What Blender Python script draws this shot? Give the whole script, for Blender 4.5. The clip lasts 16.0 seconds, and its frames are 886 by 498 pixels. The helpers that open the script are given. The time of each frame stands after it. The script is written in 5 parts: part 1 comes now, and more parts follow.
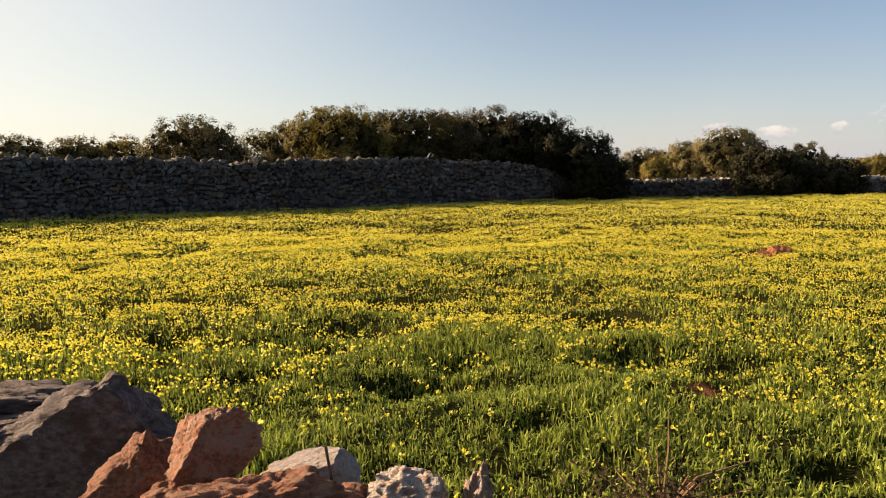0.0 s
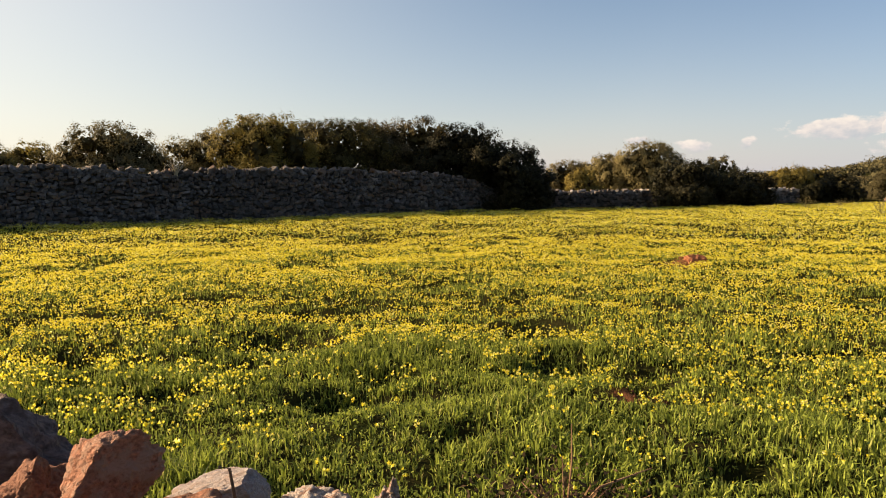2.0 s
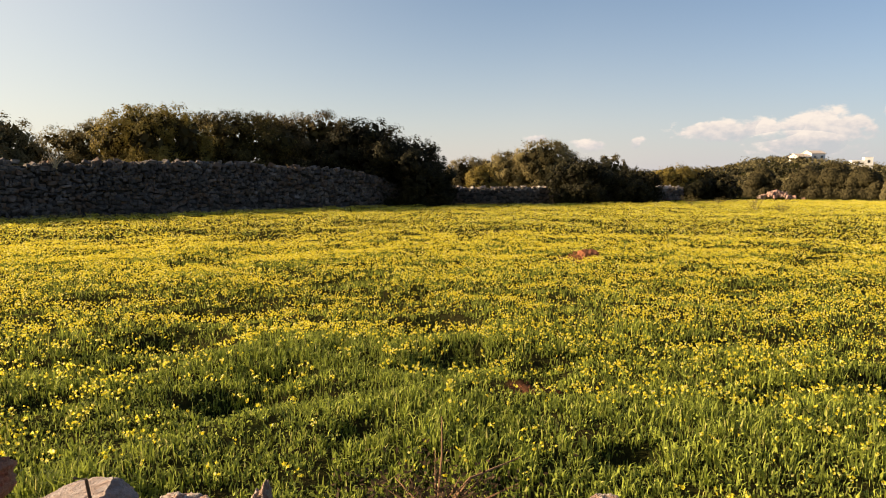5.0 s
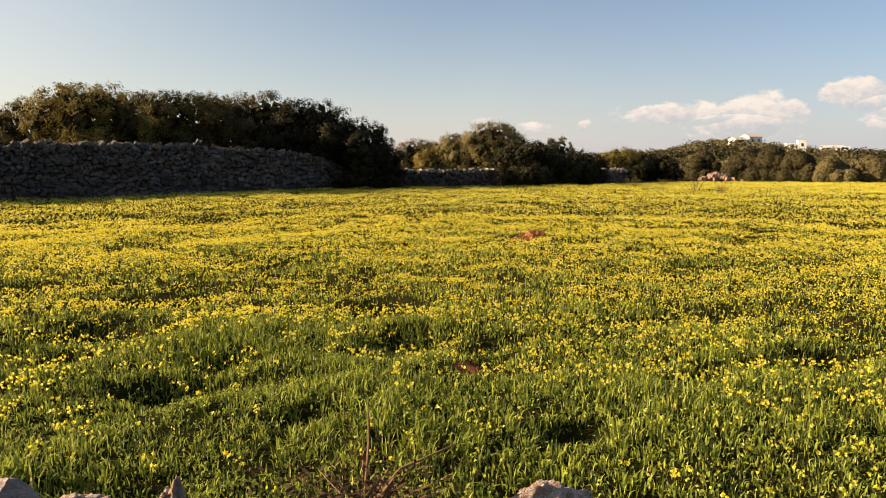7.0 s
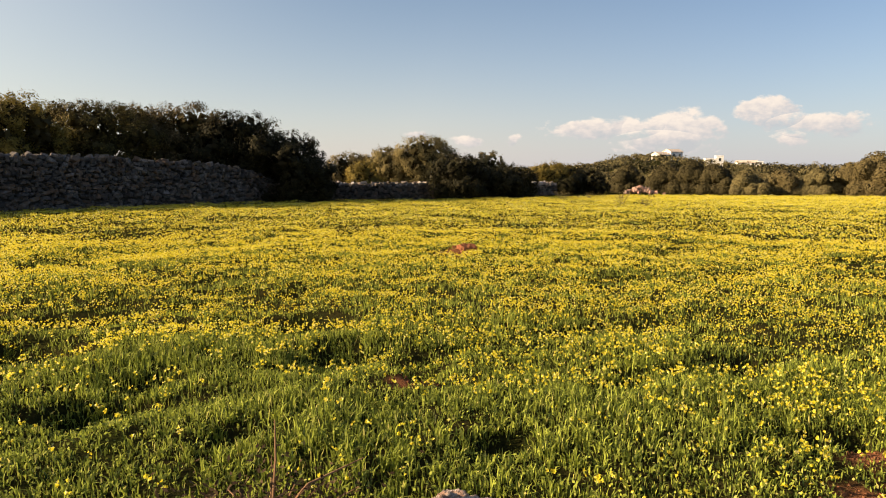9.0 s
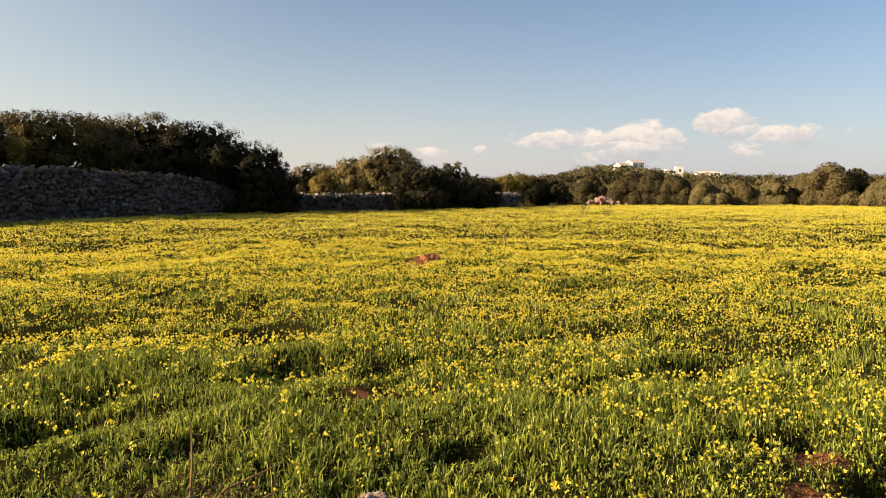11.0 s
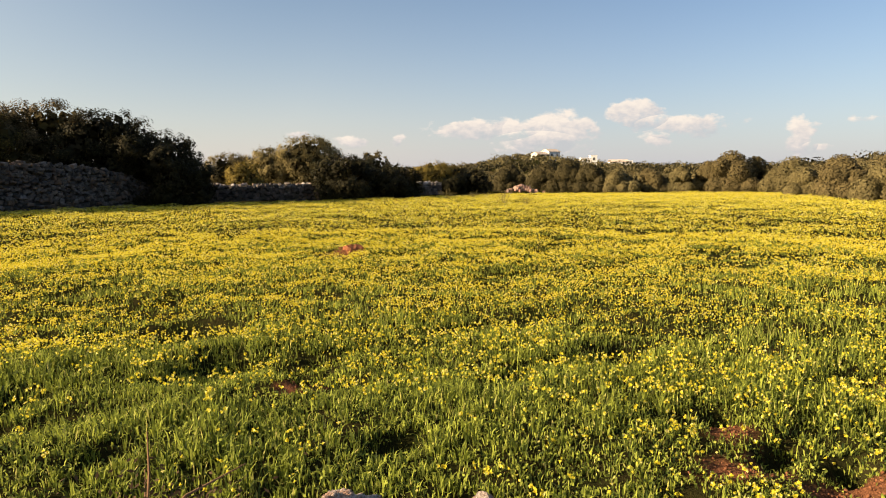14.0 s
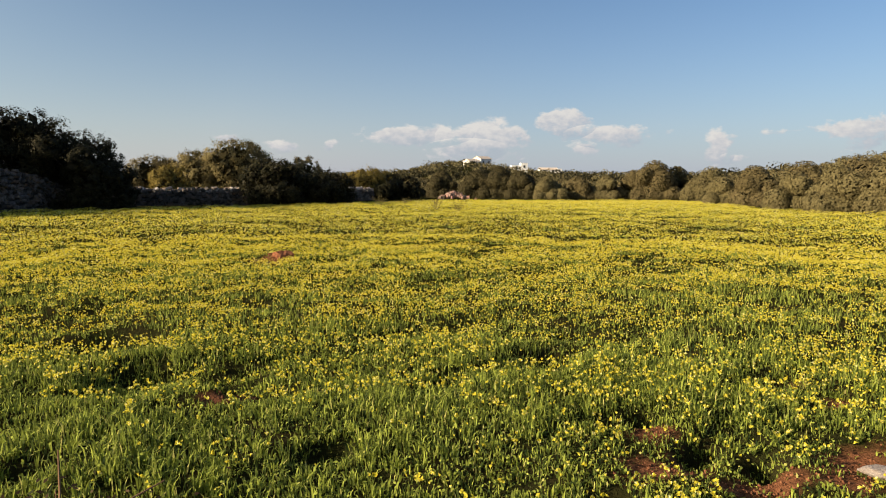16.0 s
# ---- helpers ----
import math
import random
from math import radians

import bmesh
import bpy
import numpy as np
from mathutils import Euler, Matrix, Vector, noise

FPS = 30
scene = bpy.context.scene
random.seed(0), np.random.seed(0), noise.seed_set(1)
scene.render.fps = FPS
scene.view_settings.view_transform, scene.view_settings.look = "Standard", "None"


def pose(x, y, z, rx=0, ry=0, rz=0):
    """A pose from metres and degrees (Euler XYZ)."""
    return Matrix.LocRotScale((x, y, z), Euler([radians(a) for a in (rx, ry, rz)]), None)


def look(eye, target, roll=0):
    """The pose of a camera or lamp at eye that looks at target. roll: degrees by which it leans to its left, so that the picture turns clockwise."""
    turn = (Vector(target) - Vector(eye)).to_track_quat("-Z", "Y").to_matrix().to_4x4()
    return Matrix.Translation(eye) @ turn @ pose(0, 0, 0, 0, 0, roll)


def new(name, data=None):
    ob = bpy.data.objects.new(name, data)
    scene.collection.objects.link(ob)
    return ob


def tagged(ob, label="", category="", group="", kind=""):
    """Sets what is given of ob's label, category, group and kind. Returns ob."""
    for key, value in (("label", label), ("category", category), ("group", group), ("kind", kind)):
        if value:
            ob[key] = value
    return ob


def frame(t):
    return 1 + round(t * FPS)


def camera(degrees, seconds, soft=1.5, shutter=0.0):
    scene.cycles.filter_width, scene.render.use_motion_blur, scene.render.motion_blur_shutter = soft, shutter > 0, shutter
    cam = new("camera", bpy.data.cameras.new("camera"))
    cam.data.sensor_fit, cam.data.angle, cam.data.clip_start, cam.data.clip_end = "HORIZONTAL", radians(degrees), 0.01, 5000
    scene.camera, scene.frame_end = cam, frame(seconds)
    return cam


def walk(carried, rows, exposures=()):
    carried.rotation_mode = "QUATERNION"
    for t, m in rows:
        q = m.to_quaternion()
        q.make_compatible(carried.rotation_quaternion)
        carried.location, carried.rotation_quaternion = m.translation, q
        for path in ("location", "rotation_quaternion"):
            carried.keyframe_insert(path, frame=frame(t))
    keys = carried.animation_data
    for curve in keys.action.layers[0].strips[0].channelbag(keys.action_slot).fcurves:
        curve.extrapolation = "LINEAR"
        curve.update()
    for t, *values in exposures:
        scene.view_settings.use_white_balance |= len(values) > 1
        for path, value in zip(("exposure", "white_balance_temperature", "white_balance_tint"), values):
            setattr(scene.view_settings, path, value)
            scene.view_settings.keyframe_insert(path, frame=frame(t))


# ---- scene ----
cam = camera(65.6, 16.0, soft=1.05)

# seconds, place (m), heading to the right of +y, pitch, roll (degrees)
PATH = [
    (0, 0.000, 0.000, 1.400, 0.00, -6.33, -0.84),
    (0.5, 0.009, 0.006, 1.400, 2.02, -6.26, -0.71),
    (1, 0.013, 0.004, 1.401, 3.09, -6.21, -0.62),
    (1.5, 0.017, 0.001, 1.402, 4.71, -6.10, -0.39),
    (2, 0.024, 0.007, 1.402, 5.92, -5.55, -0.50),
    (2.5, 0.028, 0.006, 1.403, 6.68, -5.66, -0.14),
    (3, 0.035, 0.013, 1.402, 8.17, -5.65, -0.18),
    (3.5, 0.038, 0.015, 1.399, 10.05, -5.53, -0.13),
    (4, 0.050, 0.007, 1.401, 12.32, -5.67, -0.15),
    (4.5, 0.052, 0.003, 1.401, 13.32, -5.69, -0.04),
    (7, 0.091, 0.064, 1.379, 18.30, -7.34, 0.01),
    (7.5, 0.095, 0.057, 1.382, 19.58, -6.67, 0.11),
    (8, 0.097, 0.054, 1.382, 20.43, -6.39, 0.05),
    (8.5, 0.099, 0.047, 1.385, 21.59, -6.41, -0.02),
    (9, 0.107, 0.034, 1.387, 23.88, -6.25, 0.18),
    (11.5, 0.157, -0.005, 1.384, 26.75, -5.28, 0.06),
    (12, 0.171, -0.008, 1.385, 25.40, -5.64, 0.50),
    (12.5, 0.157, 0.006, 1.382, 27.99, -6.14, -0.98),
    (13, 0.127, 0.006, 1.388, 30.36, -5.40, -0.90),
    (13.5, 0.110, 0.016, 1.386, 31.66, -5.92, -0.49),
    (14, 0.111, 0.026, 1.385, 33.31, -6.23, -0.28),
    (14.5, 0.109, 0.024, 1.384, 34.41, -6.38, -0.25),
    (15, 0.112, 0.020, 1.388, 35.76, -6.22, 0.05),
    (15.5, 0.108, 0.019, 1.388, 37.83, -5.98, 0.32),
    (16, 0.113, 0.020, 1.389, 38.97, -5.72, 0.37),
]
walk(cam, [(t, pose(x, y, z, 0, 0, -yaw) @ pose(0, 0, 0, 90 + pitch) @ pose(0, 0, 0, 0, 0, roll))
           for t, x, y, z, yaw, pitch, roll in PATH],
     [(0, 1.46, 7000, 14), (4.5, 1.46, 7120, 15), (9, 1.46, 7180, 15), (14, 1.46, 7100, 14), (15.6, 1.46, 7050, 13), (16, 1.15, 6300, 10)])

EYE = 1.4

# ---- light: low sun ahead on the left, clear sky with a few small clouds ----
SUN_AZ, SUN_EL = -70.0, 19.0
sun_way = Vector((math.sin(radians(SUN_AZ)) * math.cos(radians(SUN_EL)),
                  math.cos(radians(SUN_AZ)) * math.cos(radians(SUN_EL)), math.sin(radians(SUN_EL))))
sun_data = bpy.data.lights.new("sun", "SUN")
sun_data.energy, sun_data.angle, sun_data.color = 5.0, radians(0.53), (1.0, 0.815, 0.555)
sun = new("sun", sun_data)
sun.matrix_world = look(sun_way * 60, (0, 0, 0))


def link(tree, a, b):
    tree.links.new(a, b)


def node(tree, kind, **inputs):
    n = tree.nodes.new(kind)
    for key, value in inputs.items():
        n.inputs[key.replace("_", " ")].default_value = value
    return n


def sums(tree, op, a, b=None, c=None):
    """A maths node; sockets or numbers."""
    n = tree.nodes.new("ShaderNodeMath")
    n.operation = op
    for i, v in enumerate((a, b, c)):
        if v is None:
            continue
        if isinstance(v, (int, float)):
            n.inputs[i].default_value = v
        else:
            tree.links.new(v, n.inputs[i])
    return n.outputs[0]


def ramp(tree, fac, stops):
    n = tree.nodes.new("ShaderNodeValToRGB")
    el = n.color_ramp.elements
    while len(el) < len(stops):
        el.new(0.5)
    for e, (p, col) in zip(el, stops):
        e.position, e.color = p, (*col, 1) if len(col) == 3 else col
    tree.links.new(fac, n.inputs[0])
    return n.outputs[0]


def mixed(tree, fac, a, b):
    n = tree.nodes.new("ShaderNodeMix")
    n.data_type = "RGBA"
    for i, v in ((0, fac), (6, a), (7, b)):
        if isinstance(v, tuple):
            n.inputs[i].default_value = (*v, 1)
        elif isinstance(v, (int, float)):
            n.inputs[i].default_value = v
        else:
            tree.links.new(v, n.inputs[i])
    return n.outputs[2]


world = bpy.data.worlds.new("sky")
scene.world = world
world.use_nodes = True
wt = world.node_tree
wt.nodes.clear()
sky = wt.nodes.new("ShaderNodeTexSky")
sky.sky_type, sky.sun_disc = "NISHITA", False
sky.sun_elevation, sky.sun_rotation = radians(SUN_EL), radians(SUN_AZ)
sky.air_density, sky.dust_density, sky.ozone_density = 1.0, 0.4, 2.5
coord = wt.nodes.new("ShaderNodeTexCoord")
sep = wt.nodes.new("ShaderNodeSeparateXYZ")
link(wt, coord.outputs["Generated"], sep.inputs[0])
az = sums(wt, "MULTIPLY", sums(wt, "ARCTAN2", sep.outputs[0], sep.outputs[1]), 180 / math.pi)
el = sums(wt, "MULTIPLY", sums(wt, "ARCSINE", sep.outputs[2]), 180 / math.pi)
puff = node(wt, "ShaderNodeTexNoise", Scale=30.0, Detail=7.0, Roughness=0.58)
flat = wt.nodes.new("ShaderNodeMapping")
flat.inputs["Scale"].default_value = (1.0, 1.0, 1.7)
link(wt, coord.outputs["Generated"], flat.inputs["Vector"])
link(wt, flat.outputs[0], puff.inputs["Vector"])
fine = node(wt, "ShaderNodeTexNoise", Scale=70.0, Detail=4.0, Roughness=0.6)
link(wt, flat.outputs[0], fine.inputs["Vector"])
# cumulus low over the horizon: heading, height, half width, half height (degrees), thickness
CLOUDS = [
    (36.3, 3.8, 4.2, 0.7, 1.0), (42.6, 3.6, 3.5, 1.3, 1.0), (48.5, 4.8, 2.4, 0.9, 1.3), (52.8, 3.8, 3.3, 0.7, 0.9),
    (50.3, 2.6, 1.2, 0.5, 0.9), (25.9, 2.7, 1.9, 0.4, 0.8), (29.6, 2.9, 0.6, 0.4, 0.9), (21.5, 3.2, 0.9, 0.3, 0.8), (40.8, 2.6, 2.8, 0.7, 0.7),
    (60.6, 2.9, 1.0, 1.2, 1.0), (70.1, 3.9, 2.4, 0.9, 0.7), (61.8, 1.9, 0.9, 0.3, 0.6), (65.5, 3.8, 1.4, 0.3, 0.5),
]
cover = None
shade = None
for c_az, c_el, c_w, c_h, thick in CLOUDS:
    u = sums(wt, "DIVIDE", sums(wt, "SUBTRACT", az, c_az), c_w)
    v = sums(wt, "DIVIDE", sums(wt, "SUBTRACT", el, c_el), c_h)
    v = sums(wt, "MAXIMUM", v, sums(wt, "MULTIPLY", v, 0.7))
    r = sums(wt, "SQRT", sums(wt, "ADD", sums(wt, "MULTIPLY", u, u), sums(wt, "MULTIPLY", v, v)))
    body = sums(wt, "MULTIPLY", sums(wt, "SUBTRACT", 1.25, r), thick)
    cover = body if cover is None else sums(wt, "MAXIMUM", cover, body)
    lit = sums(wt, "MULTIPLY", sums(wt, "SUBTRACT", sums(wt, "MULTIPLY", v, 0.8), sums(wt, "MULTIPLY", u, 0.25)),
               sums(wt, "GREATER_THAN", body, 0.0))
    shade = lit if shade is None else sums(wt, "ADD", shade, lit)
edge = sums(wt, "ADD", cover, sums(wt, "ADD", sums(wt, "MULTIPLY", sums(wt, "SUBTRACT", puff.outputs[0], 0.5), 2.2),
                                   sums(wt, "MULTIPLY", sums(wt, "SUBTRACT", fine.outputs[0], 0.5), 0.7)))
alpha = ramp(wt, edge, [(0.18, (0, 0, 0)), (0.52, (1, 1, 1))])
tone = sums(wt, "ADD", sums(wt, "MULTIPLY", shade, 0.48), sums(wt, "ADD", 0.62, sums(wt, "MULTIPLY", sums(wt, "SUBTRACT", fine.outputs[0], 0.5), 1.2)))
body_col = ramp(wt, tone, [(0.1, (3.7, 4.05, 4.6)), (0.5, (5.3, 5.2, 5.25)), (0.95, (6.9, 6.5, 6.0))])
# pale haze low over the horizon
haze = sums(wt, "MULTIPLY", sums(wt, "POWER", 2.718, sums(wt, "MULTIPLY", sums(wt, "ABSOLUTE", el), -0.13)), 0.8)
tinted = wt.nodes.new("ShaderNodeMix")
tinted.data_type, tinted.blend_type = "RGBA", "MULTIPLY"
tinted.inputs[0].default_value = 1.0
vivid = node(wt, "ShaderNodeHueSaturation", Saturation=1.14)
link(wt, sky.outputs[0], vivid.inputs["Color"])
link(wt, vivid.outputs[0], tinted.inputs[6])
tinted.inputs[7].default_value = (1.09, 1.045, 1.07, 1)
near_sun = wt.nodes.new("ShaderNodeVectorMath")
near_sun.operation = "DOT_PRODUCT"
link(wt, coord.outputs["Generated"], near_sun.inputs[0])
near_sun.inputs[1].default_value = sun_way
glare = sums(wt, "POWER", sums(wt, "MAXIMUM", near_sun.outputs["Value"], 0.0), 2.1)
sunward = sums(wt, "MULTIPLY_ADD", near_sun.outputs["Value"], 0.55, 0.5)
air = mixed(wt, haze, tinted.outputs[2], mixed(wt, sunward, (3.15, 3.7, 5.0), (5.0, 5.2, 5.8)))
air = mixed(wt, sums(wt, "MINIMUM", sums(wt, "MULTIPLY", glare, 0.9), 0.8), air, (8.2, 8.0, 7.4))
# dry haze greys the blue towards the sun
greyed = wt.nodes.new("ShaderNodeMix")
greyed.data_type, greyed.blend_type = "RGBA", "MULTIPLY"
greyed.inputs[0].default_value = 1.0
link(wt, air, greyed.inputs[6])
link(wt, ramp(wt, sums(wt, "MULTIPLY_ADD", near_sun.outputs["Value"], 0.5, 0.5),
              [(0.3, (1, 1, 1)), (0.5, (1.125, 1.07, 1.0)), (0.72, (0.99, 0.975, 0.91)), (1.0, (0.95, 0.95, 0.89))]), greyed.inputs[7])
air = greyed.outputs[2]
solid = ramp(wt, tone, [(0.05, (0.45, 0.45, 0.45)), (0.6, (0.93, 0.93, 0.93))])
full = mixed(wt, sums(wt, "MULTIPLY", alpha, solid), air, body_col)
back = node(wt, "ShaderNodeBackground", Strength=0.05)
link(wt, full, back.inputs[0])
wout = wt.nodes.new("ShaderNodeOutputWorld")
link(wt, back.outputs[0], wout.inputs[0])

# ---- materials ----
def material(name, rough=0.8):
    m = bpy.data.materials.new(name)
    m.use_nodes = True
    t = m.node_tree
    b = t.nodes["Principled BSDF"]
    b.inputs["Roughness"].default_value = rough
    b.inputs["Specular IOR Level"].default_value = 0.3
    return m, t, b


def bumped(t, b, height, strength, distance):
    n = node(t, "ShaderNodeBump", Strength=strength, Distance=distance)
    link(t, height, n.inputs["Height"])
    link(t, n.outputs[0], b.inputs["Normal"])


def noise_at(t, scale, detail=5.0, rough=0.55, source="Object"):
    n = node(t, "ShaderNodeTexNoise", Scale=scale, Detail=detail, Roughness=rough)
    link(t, t.nodes.new("ShaderNodeTexCoord").outputs[source], n.inputs["Vector"])
    return n.outputs[0]


def leafy(name, dark, light, trans=0.35, spot=None, pale=0.93):
    """Thin plant matter: lit on both sides, some light passes through."""
    m, t, b = material(name, 0.75)
    b.inputs["Specular IOR Level"].default_value = 0.12
    geo = t.nodes.new("ShaderNodeNewGeometry")
    col = ramp(t, geo.outputs["Random Per Island"], [(0.0, dark), (0.75, light), (pale, light), (1.0, spot or light)] if pale > 0.75 else [(0.0, dark), (pale, light), (1.0, spot)])
    big = noise_at(t, 0.55, 3.0)
    col = mixed(t, sums(t, "MULTIPLY", big, 0.3), col, dark)
    link(t, col, b.inputs["Base Color"])
    thin = t.nodes.new("ShaderNodeBsdfTranslucent")
    link(t, col, thin.inputs[0])
    mix = node(t, "ShaderNodeMixShader", Fac=trans)
    link(t, b.outputs[0], mix.inputs[1])
    link(t, thin.outputs[0], mix.inputs[2])
    link(t, mix.outputs[0], t.nodes["Material Output"].inputs[0])
    return m


GRASS = leafy("grass", (0.016, 0.035, 0.011), (0.39, 0.44, 0.069), 0.34, spot=(0.6, 0.54, 0.17))
PETAL = leafy("yellow_petal", (0.63, 0.53, 0.03), (0.79, 0.685, 0.085), 0.5, spot=(0.92, 0.87, 0.46), pale=0.76)
OLIVE = leafy("olive_leaf", (0.125, 0.1, 0.042), (0.2, 0.16, 0.065), 0.26, spot=(0.26, 0.21, 0.09))
MASTIC = leafy("mastic_leaf", (0.15, 0.112, 0.028), (0.245, 0.184, 0.045), 0.32, spot=(0.32, 0.25, 0.08))
# darkened olive leaf: the shade on these crowns is put into the colour
OLIVE_SHADED = leafy("shaded_olive_leaf", (0.034, 0.028, 0.009), (0.105, 0.082, 0.024), 0.16, spot=(0.24, 0.19, 0.06))
# brown dry leaf, darkened in colour for the shaded fronts of two shrubs
DRY_SHADED = leafy("shaded_brown_leaf", (0.045, 0.033, 0.016), (0.13, 0.097, 0.045), 0.16, spot=(0.24, 0.18, 0.085))
DRY_LEAF = leafy("dry_twig_leaf", (0.12, 0.097, 0.046), (0.2, 0.16, 0.074), 0.28, spot=(0.28, 0.21, 0.1))
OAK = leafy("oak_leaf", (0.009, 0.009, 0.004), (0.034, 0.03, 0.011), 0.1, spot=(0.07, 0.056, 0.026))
# filling leaves of the crowns: inner shade is painted in as near-black colour
INNER_SHADE = leafy("inner_shade_leaf", (0.01, 0.009, 0.004), (0.02, 0.017, 0.007), 0.05)
INNER_OLIVE_SHADE = leafy("inner_olive_shade_leaf", (0.035, 0.028, 0.011), (0.07, 0.056, 0.02), 0.08)
HILL = leafy("hill_scrub_leaf", (0.105, 0.089, 0.041), (0.16, 0.134, 0.062), 0.25)
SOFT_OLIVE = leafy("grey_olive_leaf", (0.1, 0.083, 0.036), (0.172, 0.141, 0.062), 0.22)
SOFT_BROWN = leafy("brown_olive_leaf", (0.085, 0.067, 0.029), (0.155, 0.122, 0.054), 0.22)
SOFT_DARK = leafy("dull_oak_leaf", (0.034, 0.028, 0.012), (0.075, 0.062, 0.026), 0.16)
BRAMBLE = leafy("bramble_leaf", (0.035, 0.02, 0.012), (0.085, 0.055, 0.026), 0.2, spot=(0.07, 0.085, 0.025))

BARK, t, b = material("bark", 0.9)
link(t, ramp(t, noise_at(t, 9.0), [(0.3, (0.05, 0.038, 0.028)), (0.7, (0.16, 0.125, 0.09))]), b.inputs["Base Color"])
STALK, t, b = material("dry_stalk", 0.8)
link(t, ramp(t, noise_at(t, 30.0), [(0.3, (0.12, 0.06, 0.03)), (0.7, (0.3, 0.17, 0.08))]), b.inputs["Base Color"])
DRY_STEM, t, b = material("straw_stem", 0.8)
link(t, ramp(t, noise_at(t, 20.0), [(0.3, (0.3, 0.24, 0.14)), (0.7, (0.5, 0.42, 0.27))]), b.inputs["Base Color"])
ROD, t, b = material("rusty_wire", 0.5)
b.inputs["Metallic"].default_value = 0.6
link(t, ramp(t, noise_at(t, 60.0), [(0.4, (0.05, 0.045, 0.045)), (0.7, (0.16, 0.1, 0.07))]), b.inputs["Base Color"])


def stony(name, low, high, patch, amount, fine=14.0, relief=0.02, source="Object", pits=0.0, vary=0.5):
    """Weathered limestone: mottled grain, blotches of another tone, pitted relief, each stone a little its own."""
    m, t, b = material(name, 0.92)
    grain = noise_at(t, fine, 8.0, 0.65, source)
    blot = noise_at(t, fine * 0.22, 4.0, 0.6, source)
    info = t.nodes.new("ShaderNodeObjectInfo")
    geo = t.nodes.new("ShaderNodeNewGeometry")
    own = sums(t, "FRACT", sums(t, "ADD", info.outputs["Random"], geo.outputs["Random Per Island"]))
    col = ramp(t, grain, [(0.3, low), (0.7, high)])
    col = mixed(t, ramp(t, sums(t, "ADD", blot, sums(t, "MULTIPLY", sums(t, "SUBTRACT", own, 0.5), 0.25)),
                        [(0.62 - amount * 0.4, (0, 0, 0)), (0.72 - amount * 0.4, (1, 1, 1))]), col, patch)
    spread = t.nodes.new("ShaderNodeHueSaturation")
    link(t, sums(t, "ADD", 1 - vary / 2, sums(t, "MULTIPLY", own, vary)), spread.inputs["Value"])
    link(t, col, spread.inputs["Color"])
    link(t, spread.outputs[0], b.inputs["Base Color"])
    height = sums(t, "ADD", grain, sums(t, "MULTIPLY", blot, 1.5))
    if pits:
        v = node(t, "ShaderNodeTexVoronoi", Scale=fine * 2.2)
        link(t, t.nodes.new("ShaderNodeTexCoord").outputs[source], v.inputs["Vector"])
        height = sums(t, "ADD", height, sums(t, "MULTIPLY", sums(t, "MINIMUM", v.outputs[0], 0.35), pits))
    bumped(t, b, height, 0.9, relief)
    return m


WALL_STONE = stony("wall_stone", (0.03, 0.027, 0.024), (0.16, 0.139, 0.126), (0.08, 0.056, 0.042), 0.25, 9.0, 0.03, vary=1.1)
# coping light is put into the colour: pale for sun, duller under the thicket
COPING_SUNLIT = stony("sunlit_coping_stone", (0.24, 0.21, 0.185), (0.58, 0.52, 0.47), (0.32, 0.24, 0.18), 0.3, 9.0, 0.03)
COPING_SHADED = stony("shaded_coping_stone", (0.07, 0.058, 0.05), (0.25, 0.215, 0.19), (0.12, 0.075, 0.05), 0.3, 9.0, 0.03)
# limestone core coloured near black, painting the shade in gaps between stones
WALL_CORE_SHADE = stony("wall_core_shade", (0.02, 0.018, 0.016), (0.045, 0.04, 0.035), (0.03, 0.025, 0.02), 0.2, 6.0, 0.03)
ROCK_GREY = stony("grey_limestone", (0.042, 0.028, 0.026), (0.225, 0.162, 0.146), (0.09, 0.052, 0.04), 0.36, 16.0, 0.008, pits=0.35)
ROCK_LILAC = stony("smooth_lilac_limestone", (0.17, 0.135, 0.125), (0.39, 0.335, 0.315), (0.28, 0.21, 0.18), 0.22, 16.0, 0.005, pits=0.3)
ROCK_RED = stony("red_stained_limestone", (0.12, 0.044, 0.024), (0.37, 0.158, 0.09), (0.25, 0.135, 0.09), 0.24, 11.0, 0.009, pits=0.15)
HEAP_STONE = stony("pinkish_field_stone", (0.13, 0.08, 0.06), (0.44, 0.32, 0.265), (0.3, 0.16, 0.12), 0.3, 9.0, 0.02, vary=0.8)
ROCK_PALE = stony("pale_limestone", (0.27, 0.2, 0.17), (0.66, 0.57, 0.5), (0.36, 0.22, 0.16), 0.25, 22.0, 0.008, pits=0.6)

WHITE, t, b = material("whitewash", 0.9)
link(t, ramp(t, noise_at(t, 0.8), [(0.3, (0.72, 0.7, 0.66)), (0.7, (0.82, 0.8, 0.77))]), b.inputs["Base Color"])
ROOF, t, b = material("roof_tile", 0.9)
link(t, ramp(t, noise_at(t, 1.5), [(0.3, (0.5, 0.4, 0.32)), (0.7, (0.66, 0.56, 0.47))]), b.inputs["Base Color"])
GLASS, t, b = material("dark_window_glass", 0.15)
b.inputs["Base Color"].default_value = (0.03, 0.035, 0.04, 1)

GROUND, t, b = material("field_soil", 1.0)
b.inputs["Specular IOR Level"].default_value = 0.0
far = noise_at(t, 0.08, 4.0)
near = noise_at(t, 2.2, 7.0, 0.65)
clod = noise_at(t, 28.0, 6.0, 0.7)
soil = ramp(t, clod, [(0.3, (0.06, 0.026, 0.014)), (0.7, (0.3, 0.125, 0.06))])
